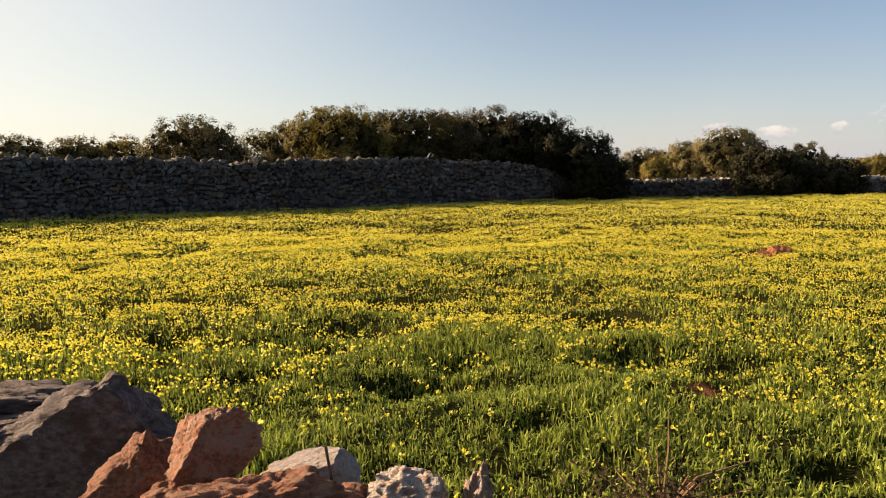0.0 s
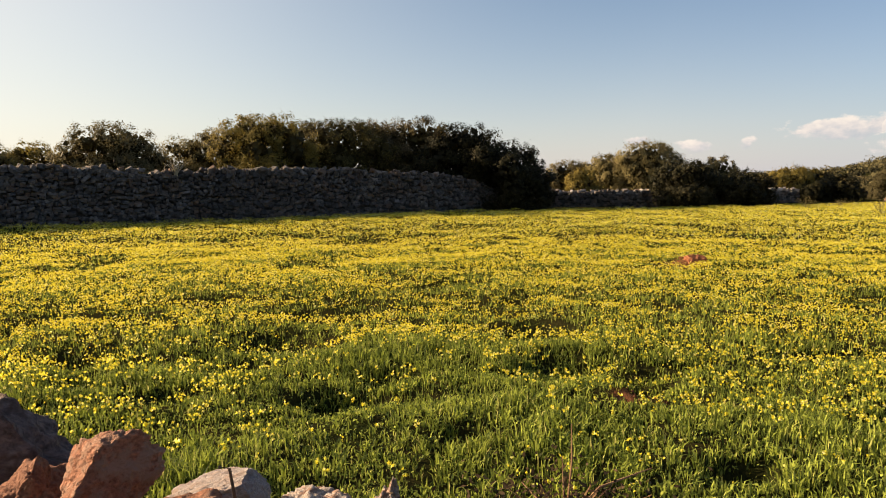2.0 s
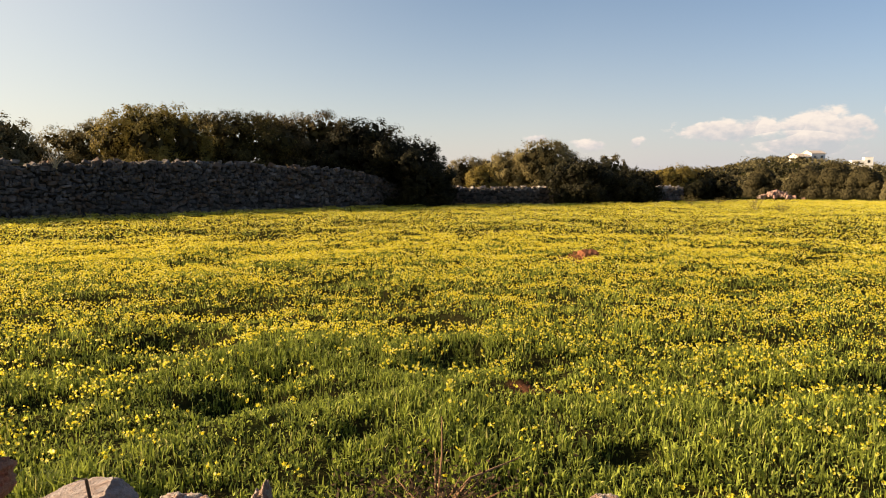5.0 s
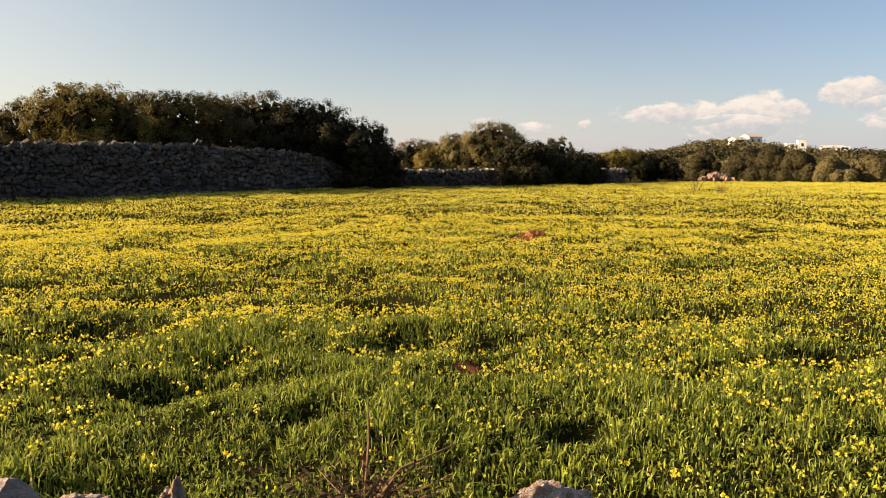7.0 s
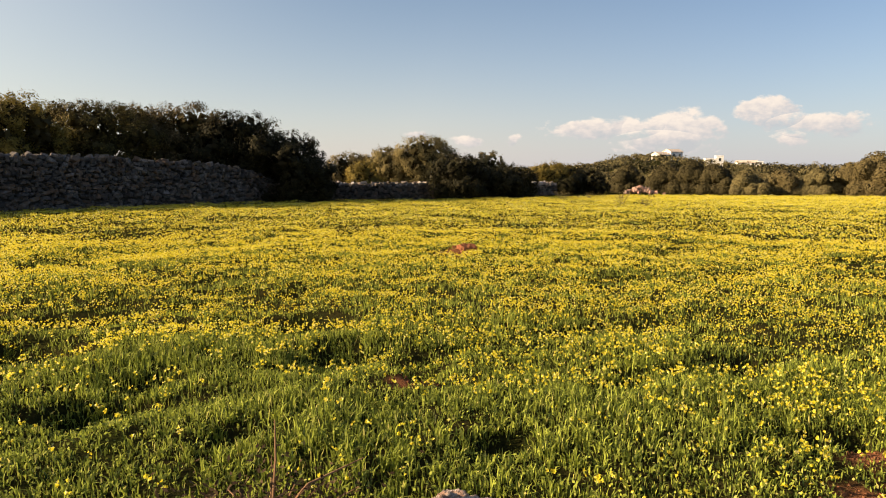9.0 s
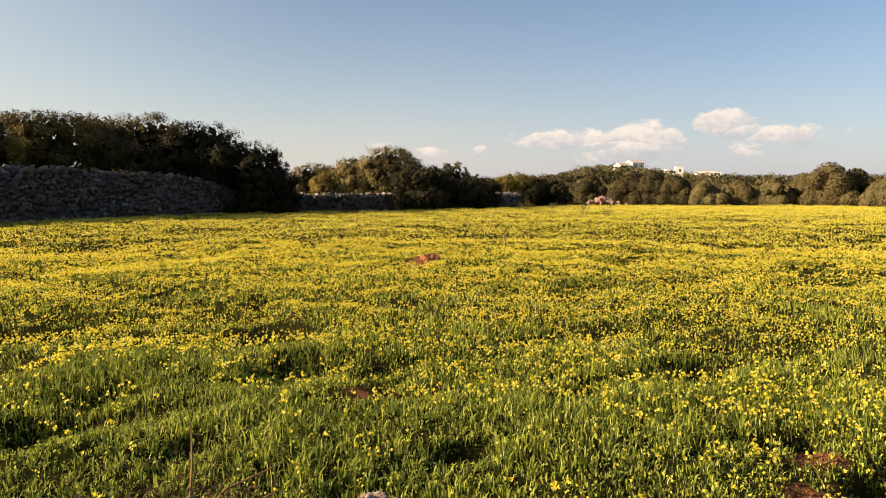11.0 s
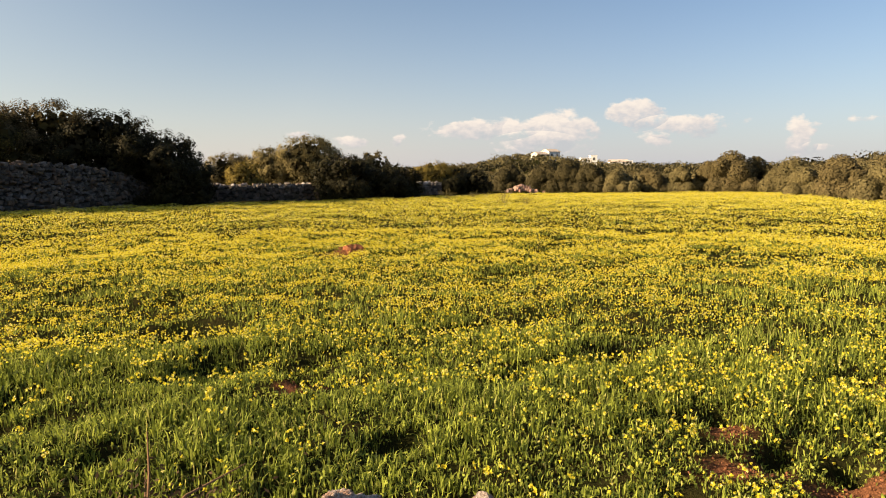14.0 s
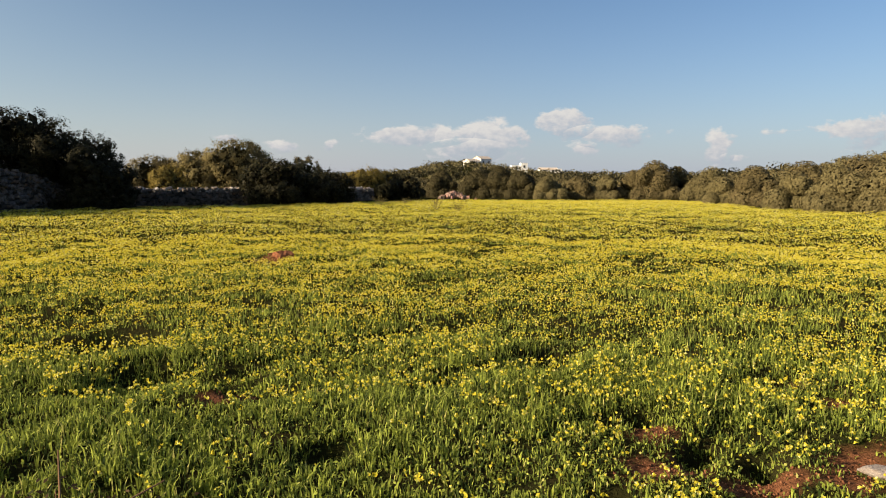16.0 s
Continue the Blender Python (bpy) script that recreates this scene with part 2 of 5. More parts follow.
# dark green turf: shade between the grass blades is put into its colour
shaded_turf = ramp(t, clod, [(0.35, (0.006, 0.009, 0.003)), (0.7, (0.03, 0.036, 0.009))])
bare = t.nodes.new("ShaderNodeAttribute")
bare.attribute_name = "bare"
turf = mixed(t, ramp(t, near, [(0.35, (0, 0, 0)), (0.6, (1, 1, 1))]), shaded_turf, (0.03, 0.026, 0.01))
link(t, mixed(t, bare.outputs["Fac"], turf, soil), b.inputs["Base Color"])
bumped(t, b, sums(t, "ADD", clod, near), 0.8, 0.03)

# ---- mesh helpers ----
rng = np.random.default_rng(7)


def vnoise(x, y, scale, seed=0):
    """Smooth value noise in 0..1 over the plan, one cell every `scale` metres."""
    x, y = np.asarray(x, float) / scale, np.asarray(y, float) / scale
    xi, yi = np.floor(x), np.floor(y)
    fx, fy = x - xi, y - yi
    fx, fy = fx * fx * (3 - 2 * fx), fy * fy * (3 - 2 * fy)

    def h(i, j):
        s = np.sin(i * 127.1 + j * 311.7 + seed * 74.7) * 43758.5453
        return s - np.floor(s)

    return (h(xi, yi) * (1 - fx) + h(xi + 1, yi) * fx) * (1 - fy) + (h(xi, yi + 1) * (1 - fx) + h(xi + 1, yi + 1) * fx) * fy


def np_mesh(name, verts, faces, mat, smooth=False):
    """A mesh from arrays; all faces have the same number of corners."""
    verts, faces = np.asarray(verts, np.float32).reshape(-1, 3), np.asarray(faces, np.int32)
    me = bpy.data.meshes.new(name)
    k = faces.shape[1]
    me.vertices.add(len(verts))
    me.vertices.foreach_set("co", verts.ravel())
    me.loops.add(faces.size)
    me.loops.foreach_set("vertex_index", faces.ravel())
    me.polygons.add(len(faces))
    me.polygons.foreach_set("loop_start", np.arange(0, faces.size, k, dtype=np.int32))
    me.polygons.foreach_set("use_smooth", np.full(len(faces), smooth))
    me.update(calc_edges=True)
    me.materials.append(mat)
    return me


def part(name, bm, mat, parent, label=""):
    """One mesh object under a thing or under a part."""
    if isinstance(bm, bpy.types.Mesh):
        me = bm
    else:
        me = bpy.data.meshes.new(name)
        bm.to_mesh(me)
        bm.free()
        me.materials.append(mat)
    ob = new(name, me)
    ob.parent = parent
    return tagged(ob, label)


def empty(name, m, label, category, group="", kind=""):
    ob = new(name)
    ob.matrix_world = m
    ob.empty_display_size = 0.2
    return tagged(ob, label, category, group, kind)


def polar(heading, d, z=0.0):
    a = radians(heading)
    return Vector((d * math.sin(a), d * math.cos(a), z))


def seen_at(heading, height, d):
    """A place by heading, height angle and distance from the standing point."""
    return polar(heading, d, EYE + d * math.tan(radians(height)))


def tube(bm, pts, radii, sides=6):
    """A tapered limb along points."""
    rings = []
    pts = [Vector(p) for p in pts]
    for i, (p, r) in enumerate(zip(pts, radii)):
        d = (pts[min(i + 1, len(pts) - 1)] - pts[max(i - 1, 0)]).normalized()
        u = d.orthogonal().normalized()
        v = d.cross(u)
        rings.append([bm.verts.new(p + r * (math.cos(a) * u + math.sin(a) * v)) for a in (2 * math.pi * k / sides for k in range(sides))])
    for a, c in zip(rings, rings[1:]):
        for k in range(sides):
            bm.faces.new((a[k], a[(k + 1) % sides], c[(k + 1) % sides], c[k]))
    bm.faces.new(rings[-1])
    bm.faces.new(rings[0][::-1])


# ---- ground: one sheet, level field, wooded rises in the distance ----
# bare patches of red earth: x, y, half length, half depth
BARE = [(3.04, 1.97, 0.17, 0.13), (3.22, 1.88, 0.19, 0.12), (3.45, 2.24, 0.14, 0.1), (3.3, 1.6, 0.16, 0.09), (3.22, 1.45, 0.15, 0.07), (3.45, 1.48, 0.16, 0.08),
        (3.95, 1.36, 0.26, 0.11), (3.72, 1.27, 0.2, 0.1), (5.05, 2.2, 0.14, 0.08), (4.89, 1.81, 0.12, 0.05),
        (1.72, 4.24, 0.12, 0.07), (1.86, 4.3, 0.09, 0.06), (5.31, 10.89, 0.3, 0.24), (-1.5, 4.55, 0.1, 0.07)]
# low places in the sward with darker, flowerless grass: x, y, radius, depth
HOLLOWS = [(-0.2, 4.48, 0.34, 0.13), (-0.86, 6.05, 0.34, 0.12), (-0.36, 7.36, 0.4, 0.13), (0.5, 9.18, 0.3, 0.12), (-2.03, 8.45, 0.45, 0.13), (-1.08, 5.31, 0.26, 0.1), (-2.39, 5.69, 0.3, 0.12),
           (-3.74, 6.15, 0.35, 0.12), (1.48, 5.22, 0.34, 0.1), (1.9, 4.6, 0.24, 0.12), (-1.37, 4.64, 0.2, 0.1), (0.09, 4.96, 0.22, 0.07), (1.2, 4.75, 0.24, 0.06), (1.5, 6.45, 0.34, 0.08), (-0.3, 15.8, 0.9, 0.12), (1.83, 3.1, 0.16, 0.12),
           (5.22, 6.83, 0.45, 0.12), (4.6, 7.16, 0.4, 0.08), (4.28, 3.7, 0.28, 0.1), (3.06, 3.67, 0.2, 0.1), (0.52, 3.72, 0.16, 0.06), (2.12, 4.86, 0.24, 0.08), (7.54, 7.14, 0.4, 0.1), (8.65, 9.65, 0.7, 0.1), (1.76, 7.94, 0.35, 0.1),
           (3.6, 2.42, 0.12, 0.13), (3.39, 2.48, 0.13, 0.08), (3.5, 1.98, 0.13, 0.13), (3.6, 1.66, 0.1, 0.1), (5.12, 2.26, 0.09, 0.08)]


def rises(x, y):
    """Height of the land: the field is level, hills stand far off."""
    d, a = np.hypot(x, y), np.degrees(np.arctan2(x, y))
    hill = 6.6 * np.exp(-((a - 40.5) / 4.2) ** 2) + 3.4 * np.exp(-((a - 46) / 12) ** 2) + 1.2 * np.exp(-((a - 20) / 25) ** 2)
    far_hill = hill * np.clip((d - 90) / 300, 0, 1) ** 1.2
    right = 9.0 * np.exp(-((a - 78) / 13) ** 2) * np.clip((d - 50) / 130, 0, 1)
    left = 3.0 * np.exp(-((a + 40) / 30) ** 2) * np.clip((d - 60) / 200, 0, 1)
    back = 0.8 * np.clip((d - 120) / 400, 0, 1)
    return (far_hill + right + left) * np.clip(2.2 - d / 500, 0.0, 1) + back


def bareness(x, y):
    out = np.zeros_like(np.asarray(x, float))
    rag = (vnoise(x, y, 0.11, 5) - 0.5) * 0.9 + (vnoise(x, y, 0.05, 6) - 0.5) * 0.5
    for bx, by, ra, rb in BARE:
        r = np.hypot((x - bx) / ra, (y - by) / rb)
        out = np.maximum(out, np.clip(1.6 - r - rag, 0, 1))
    return out


def sunk(x, y, deep=False):
    """Where the hollows lie, 0..1, or their depth."""
    out = np.zeros_like(np.asarray(x, float))
    rag = 0.75 + 0.5 * vnoise(x, y, 0.16, 9)
    for hx, hy, hr, hd in HOLLOWS:
        out = np.maximum(out, np.exp(-(((x - hx) ** 2 + ((y - hy) / 0.62) ** 2) / (hr * rag) ** 2)) * (1.6 * hd if deep else 1.0))
    return out


def dips(x, y):
    """Many small low places all over the field, 0..1."""
    n = 0.7 * vnoise(x + 0.4 * y, y, 0.62, 31) + 0.3 * vnoise(x, y, 0.23, 32)
    k = np.clip((n - 0.6) / 0.16, 0, 1)
    return k * k * (3 - 2 * k) * np.clip(1.3 - np.hypot(x, y) / 60, 0, 1) * (1 - np.exp(-(((x - 0.25) / 0.6) ** 2 + ((y - 3.7) / 0.7) ** 2)))


def lie(x, y):
    """Soil height."""
    d = np.hypot(x, y)
    near = np.clip(1.5 - d / 60, 0, 1)
    bumps = (vnoise(x, y, 1.3, 1) - 0.5) * 0.07 + (vnoise(x, y, 0.45, 2) - 0.5) * 0.06 + (vnoise(x, y, 6.0, 3) - 0.5) * 0.07
    return bumps * near - sunk(x, y, True) - 0.02 * bareness(x, y) - 0.06 * dips(x, y) + rises(x, y) + 0.14 * np.exp(-(((x - 5.31) / 0.28) ** 2 + ((y - 10.94) / 0.24) ** 2)) + 0.05 * np.exp(-(((x - 1.76) / 0.22) ** 2 + ((y - 4.34) / 0.1) ** 2))


radii = np.concatenate([[0.0], [0.0, 0.2], np.arange(0.4, 8, 0.1), np.geomspace(8, 60, 90), np.geomspace(63, 4200, 50)])
heads = np.radians(np.concatenate([np.linspace(-50, 90, 251), np.linspace(92, 308, 70)]))
gx, gy = np.outer(radii[1:], np.sin(heads)), np.outer(radii[1:], np.cos(heads))
gv = np.concatenate([[[0, 0, 0]], np.stack([gx, gy, lie(gx, gy)], -1).reshape(-1, 3)])
n_h, n_r = len(heads), len(radii) - 1
i, j = np.meshgrid(np.arange(n_r - 1), np.arange(n_h), indexing="ij")
j2 = (j + 1) % n_h
quads = np.stack([1 + i * n_h + j, 1 + i * n_h + j2, 1 + (i + 1) * n_h + j2, 1 + (i + 1) * n_h + j], -1).reshape(-1, 4)[:, ::-1]
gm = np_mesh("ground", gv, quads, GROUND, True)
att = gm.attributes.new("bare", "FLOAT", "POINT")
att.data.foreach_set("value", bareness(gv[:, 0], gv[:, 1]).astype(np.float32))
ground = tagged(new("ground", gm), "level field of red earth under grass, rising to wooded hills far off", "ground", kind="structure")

def leaves(centres, outward, size, ratio=0.5, stray=0.5):
    n = len(centres)
    axis = outward + rng.normal(0, stray, (n, 3))
    axis /= np.linalg.norm(axis, axis=1)[:, None] + 1e-9
    u = np.cross(axis, rng.normal(0, 1, (n, 3)))
    u /= np.linalg.norm(u, axis=1)[:, None] + 1e-9
    w = np.cross(axis, u)
    s = (size * rng.uniform(0.6, 1.3, n))[:, None]
    return np.stack([centres - u * s, centres + w * s * ratio, centres + u * s, centres - w * s * ratio], 1).reshape(-1, 3)


# the tumbled wall in front: x, y, height of its body
BODY = ((-3.2, 2.6, 0.9), (-1.5, 1.75, 0.85), (-0.75, 1.35, 0.78), (-0.32, 1.0, 0.8), (0.0, 0.8, 0.86), (0.36, 0.62, 0.9), (0.7, 0.78, 0.72), (1.2, 0.9, 0.45), (1.75, 1.0, 0.3), (2.3, 1.1, 0.0), (2.6, 1.15, -0.15))


# ---- sward ----
SECTOR = (-46.0, 84.0)


def scatter(n, r0, r1, sector=SECTOR):
    """Places spread evenly over a ring of the field, with frayed edges where it meets the next ring."""
    r = np.sqrt(rng.uniform(r0 ** 2, r1 ** 2, n))
    r *= 1 + 0.12 * rng.uniform(-1, 1, n) * (r1 < 50)
    a = np.radians(rng.uniform(*sector, n))
    return r * np.sin(a), r * np.cos(a)


def in_field(x, y):
    """Inside the meadow: short of the walls and thickets round it."""
    d, a = np.hypot(x, y), np.degrees(np.arctan2(x, y))
    edge = np.interp(a, [-46, -33, -22, -12, -3, 7, 11, 15, 24, 32, 40, 55, 60, 64, 70, 84], [27, 26, 27, 27.4, 28.8, 32, 32, 31.8, 35, 40, 46, 50, 49, 37, 35, 33])
    return d < edge


def past_wall(x, y):
    """On the field's side of the tumbled wall."""
    return y > np.interp(x, [p[0] for p in BODY], [p[1] for p in BODY]) + 0.3 - 0.5 * np.clip(x - 2.5, 0, 3)


def thin_soil(x, y):
    """Round the bare patches, where the grass stays low, 0..1."""
    out = np.zeros_like(np.asarray(x, float))
    for bx, by, ra, rb in BARE:
        out = np.maximum(out, np.exp(-(((x - bx) / (ra + 0.16)) ** 2 + ((y - by) / (rb + 0.16)) ** 2)))
    return out


def tallness(x, y):
    """Height of the sward, about 1: tussocks and low places."""
    return (0.55 + 0.95 * vnoise(x, y, 0.8, 11) * (0.35 + vnoise(x, y, 0.27, 12))) * (1 - 0.42 * np.clip(2.2 * thin_soil(x, y), 0, 1))


def blades(n, r0, r1, tall, wide, three, tuft=1, spread=0.02):
    """Grass leaves, growing in tufts of `tuft` that fan out from their middle."""
    cx, cy = scatter(n // tuft, r0, r1)
    off = rng.normal(0, spread, (2, len(cx) * tuft))
    x, y = np.repeat(cx, tuft) + off[0], np.repeat(cy, tuft) + off[1]
    bare_here = bareness(x, y)
    keep = in_field(x, y) & (rng.random(len(x)) > bare_here * 0.95 - 0.02) & past_wall(x, y)
    x, y, off = x[keep], y[keep], off[:, keep]
    n = len(x)
    z = lie(x, y)
    h = tall * tallness(x, y) * rng.uniform(0.3, 1.35, n)
    w = wide * rng.uniform(0.5, 1.4, n)
    lean = rng.uniform(0.05, 0.8, n)
    a = np.arctan2(off[1], off[0]) + rng.normal(0, 0.7, n) + (0 if tuft > 1 else rng.uniform(0, 2 * np.pi, n))
    out = np.stack([np.cos(a), np.sin(a), 0 * a], -1)
    b = a + np.pi / 2 + rng.normal(0, 0.6, n)
    side = np.stack([np.cos(b), np.sin(b), 0 * b], -1) * w[:, None] / 2
    base = np.stack([x, y, z - 0.01], -1)
    up = np.array([0, 0, 1.0])
    tip = base + out * (h * lean)[:, None] + up * (h * np.sqrt(np.maximum(1 - lean ** 2, 0.1)))[:, None]
    if three:
        mid = base + out * (h * lean * 0.3)[:, None] + up * (h * 0.62)[:, None]
        v = np.stack([base - side * 0.6, base + side * 0.6, mid - side, mid + side, tip], 1)
        f = np.array([[0, 1, 3], [0, 3, 2], [2, 3, 4]])
        return v.reshape(-1, 3), (np.arange(n)[:, None, None] * 5 + f).reshape(-1, 3)
    v = np.stack([base - side, base + side, tip], 1)
    return v.reshape(-1, 3), np.arange(3 * n).reshape(-1, 3)


def verge(n):
    """Rough grass on the near side of the tumbled wall."""
    x, y = scatter(n, 0.25, 9.0, (0, 360))
    line = np.interp(x, [p[0] for p in BODY], [p[1] for p in BODY])
    keep = ((y < line - 0.34) & ~past_wall(x, y)) & (np.degrees(np.arctan2(x, y)) > -178)
    x, y = x[keep], y[keep]
    n = len(x)
    h, a = 0.1 * tallness(x, y) * rng.uniform(0.5, 1.2, n), rng.uniform(0, 2 * np.pi, n)
    base = np.stack([x, y, lie(x, y) - 0.01], -1)
    side = np.stack([np.cos(a), np.sin(a), 0 * a], -1) * 0.01
    tip = base + np.stack([-np.sin(a) * h * 0.5, np.cos(a) * h * 0.5, h], -1)
    return np.stack([base - side, base + side, tip], 1).reshape(-1, 3), np.arange(3 * n).reshape(-1, 3)


def sward(name, label, layers, mat):
    vs, fs, at = [], [], 0
    for v, f in layers:
        vs.append(v)
        fs.append(f + at)
        at += len(v)
    ob = new(name, np_mesh(name, np.concatenate(vs), np.concatenate(fs), mat))
    return tagged(ob, label, "grass" if mat is GRASS else "wildflowers", kind="stuff")


def leaflets(n, r0, r1, size):
    """Low clover-like leaves between the blades."""
    x, y = scatter(n, r0, r1)
    keep = in_field(x, y) & (rng.random(n) > bareness(x, y) * 1.2) & past_wall(x, y)
    x, y = x[keep], y[keep]
    n = len(x)
    c = np.stack([x, y, lie(x, y) + 0.07 * tallness(x, y) * rng.uniform(0.2, 1.0, n)], -1)
    v = leaves(c, np.tile([-0.2, -0.3, 1.0], (n, 1)), size, 0.8)
    f = np.arange(len(v)).reshape(-1, 4)
    return v, np.concatenate([f[:, [0, 1, 2]], f[:, [0, 2, 3]]])


def bloom(x, y):
    """How thick the flowers stand, 0..1: drifts and gaps."""
    d = np.hypot(x, y)
    p = 0.55 * vnoise(x, y, 1.7, 21) + 0.3 * vnoise(x, y, 0.6, 22) + 0.35 * vnoise(x, y, 0.22, 23) - 0.1
    lean = np.exp(-(((x - 0.55) / 0.85) ** 2 + ((y - 4.0) / 0.85) ** 2))
    west = np.clip((0.2 - x) / 1.2, 0, 1) * np.clip((6.0 - d) / 1.2, 0, 1)
    return (1 - 0.35 * west) * np.clip((p - 0.36 + 0.24 * np.clip((d - 2.6) / 8, 0, 1.4) - 0.13 * np.clip((4.7 - d) / 1.3, 0, 1)) * 3.0, 0.06, 1) * (1 - 0.7 * lean) * (1 - 0.85 * sunk(x, y)) * (1 - 0.7 * dips(x, y)) * (1 - bareness(x, y))


def heads(n, r0, r1, most, loose):
    """Flower heads in the drifts: the tops of their stems, and the flowers of each umbel with the way that each one faces."""
    x, y = scatter(n, r0, r1)
    keep = in_field(x, y) & (rng.random(n) < bloom(x, y)) & past_wall(x, y)
    x, y = x[keep], y[keep]
    n = len(x)
    z = lie(x, y)
    top = np.stack([x, y, z + 0.105 * tallness(x, y) * rng.uniform(0.75, 1.25, n)], -1)
    which = np.repeat(np.arange(n), rng.integers(1, most + 1, n))
    m = len(which)
    a = rng.uniform(0, 2 * np.pi, m)
    nod = rng.uniform(-0.9, 1.0, m)
    out = np.stack([np.cos(a), np.sin(a), 0 * a], -1)
    c = top[which] + out * (loose * rng.uniform(0.2, 1.0, m))[:, None]
    c[:, 2] += loose * 0.9 * np.minimum(nod, 0.3) * rng.uniform(0.4, 1.3, m)
    axis = out * rng.uniform(0.4, 0.9, m)[:, None] + np.array([-0.2, -0.15, 0.0])
    axis[:, 2] += nod
    axis /= np.linalg.norm(axis, axis=1)[:, None]
    return np.stack([x, y, z], -1), top, c, axis


def stalks(foot, top, wide):
    n = len(foot)
    a = rng.uniform(0, 2 * np.pi, n)
    side = np.stack([np.cos(a), np.sin(a), 0 * a], -1) * wide / 2
    return np.stack([foot - side, foot + side, top], 1).reshape(-1, 3), np.arange(3 * n).reshape(-1, 3)


def corollas(c, axis, size, petals):
    """Open cups of petals; far off, a pair of crossed petals or a single one."""
    n = len(c)
    u = np.cross(axis, rng.normal(0, 1, (n, 3)))
    u /= np.linalg.norm(u, axis=1)[:, None]
    w = np.cross(axis, u)
    s = size * rng.uniform(0.6, 1.2, n)
    cup = rng.uniform(0.7, 1.6, n)
    if petals < 3:
        vs = []
        for k in range(petals):
            d = (np.cos(1.3 * k) * u + np.sin(1.3 * k) * w) * s[:, None]
            lift = axis * (s * 0.6)[:, None]
            vs.append(np.stack([c - d * 0.8 + lift * (0.6 + 0.5 * k), c + d * 0.8 + lift * 0.9, c - lift * 1.3], 1))
        v = np.stack(vs, 1).reshape(-1, 3)
        return v, np.arange(len(v)).reshape(-1, 3)
    vs = []
    for k in range(petals):
        a = 2 * np.pi * k / petals
        half = np.pi / petals * 0.95
        d0, d1, d2 = (np.cos(b) * u + np.sin(b) * w for b in (a - half, a, a + half))
        s_, c_ = s[:, None], (s * cup)[:, None]
        vs.append(np.stack([c, c + d0 * s_ * 0.72 + axis * c_ * 0.72, c + d1 * s_ + axis * c_ * 0.85, c + d2 * s_ * 0.72 + axis * c_ * 0.72], 1))
    v = np.stack(vs, 1).reshape(-1, 3)
    f = np.arange(len(v)).reshape(-1, 4)
    return v, np.concatenate([f[:, [0, 1, 2]], f[:, [0, 2, 3]]])


NEAR_F, MID_F, FAR_F = heads(7900, 1.6, 6.2, 4, 0.023), heads(74000, 5.8, 16.0, 4, 0.03), heads(330000, 15.0, 52.0, 3, 0.07)
sward("meadow_grass", "short lush green meadow grass on red earth",
      [blades(9000, 1.2, 2.4, 0.08, 0.008, False), blades(132000, 2.3, 6.2, 0.074, 0.0082, True, 9, 0.02), leaflets(22000, 2.3, 6.2, 0.008),
       blades(180000, 6.0, 15.0, 0.08, 0.0125, False, 7, 0.03), blades(120000, 15.0, 52.0, 0.075, 0.04, False),
       stalks(NEAR_F[0], NEAR_F[1], 0.0035), verge(36000)], GRASS)
sward("sorrel_flowers", "yellow wood sorrel flowers in drifts over the meadow",
      [corollas(*NEAR_F[2:], 0.0116, 5), corollas(*MID_F[2:], 0.0108 + 0.00045 * (np.hypot(*MID_F[2].T[:2]) - 6), 2),
       corollas(*FAR_F[2:], 0.0172 + 0.00038 * (np.hypot(*FAR_F[2].T[:2]) - 15), 1)], PETAL)


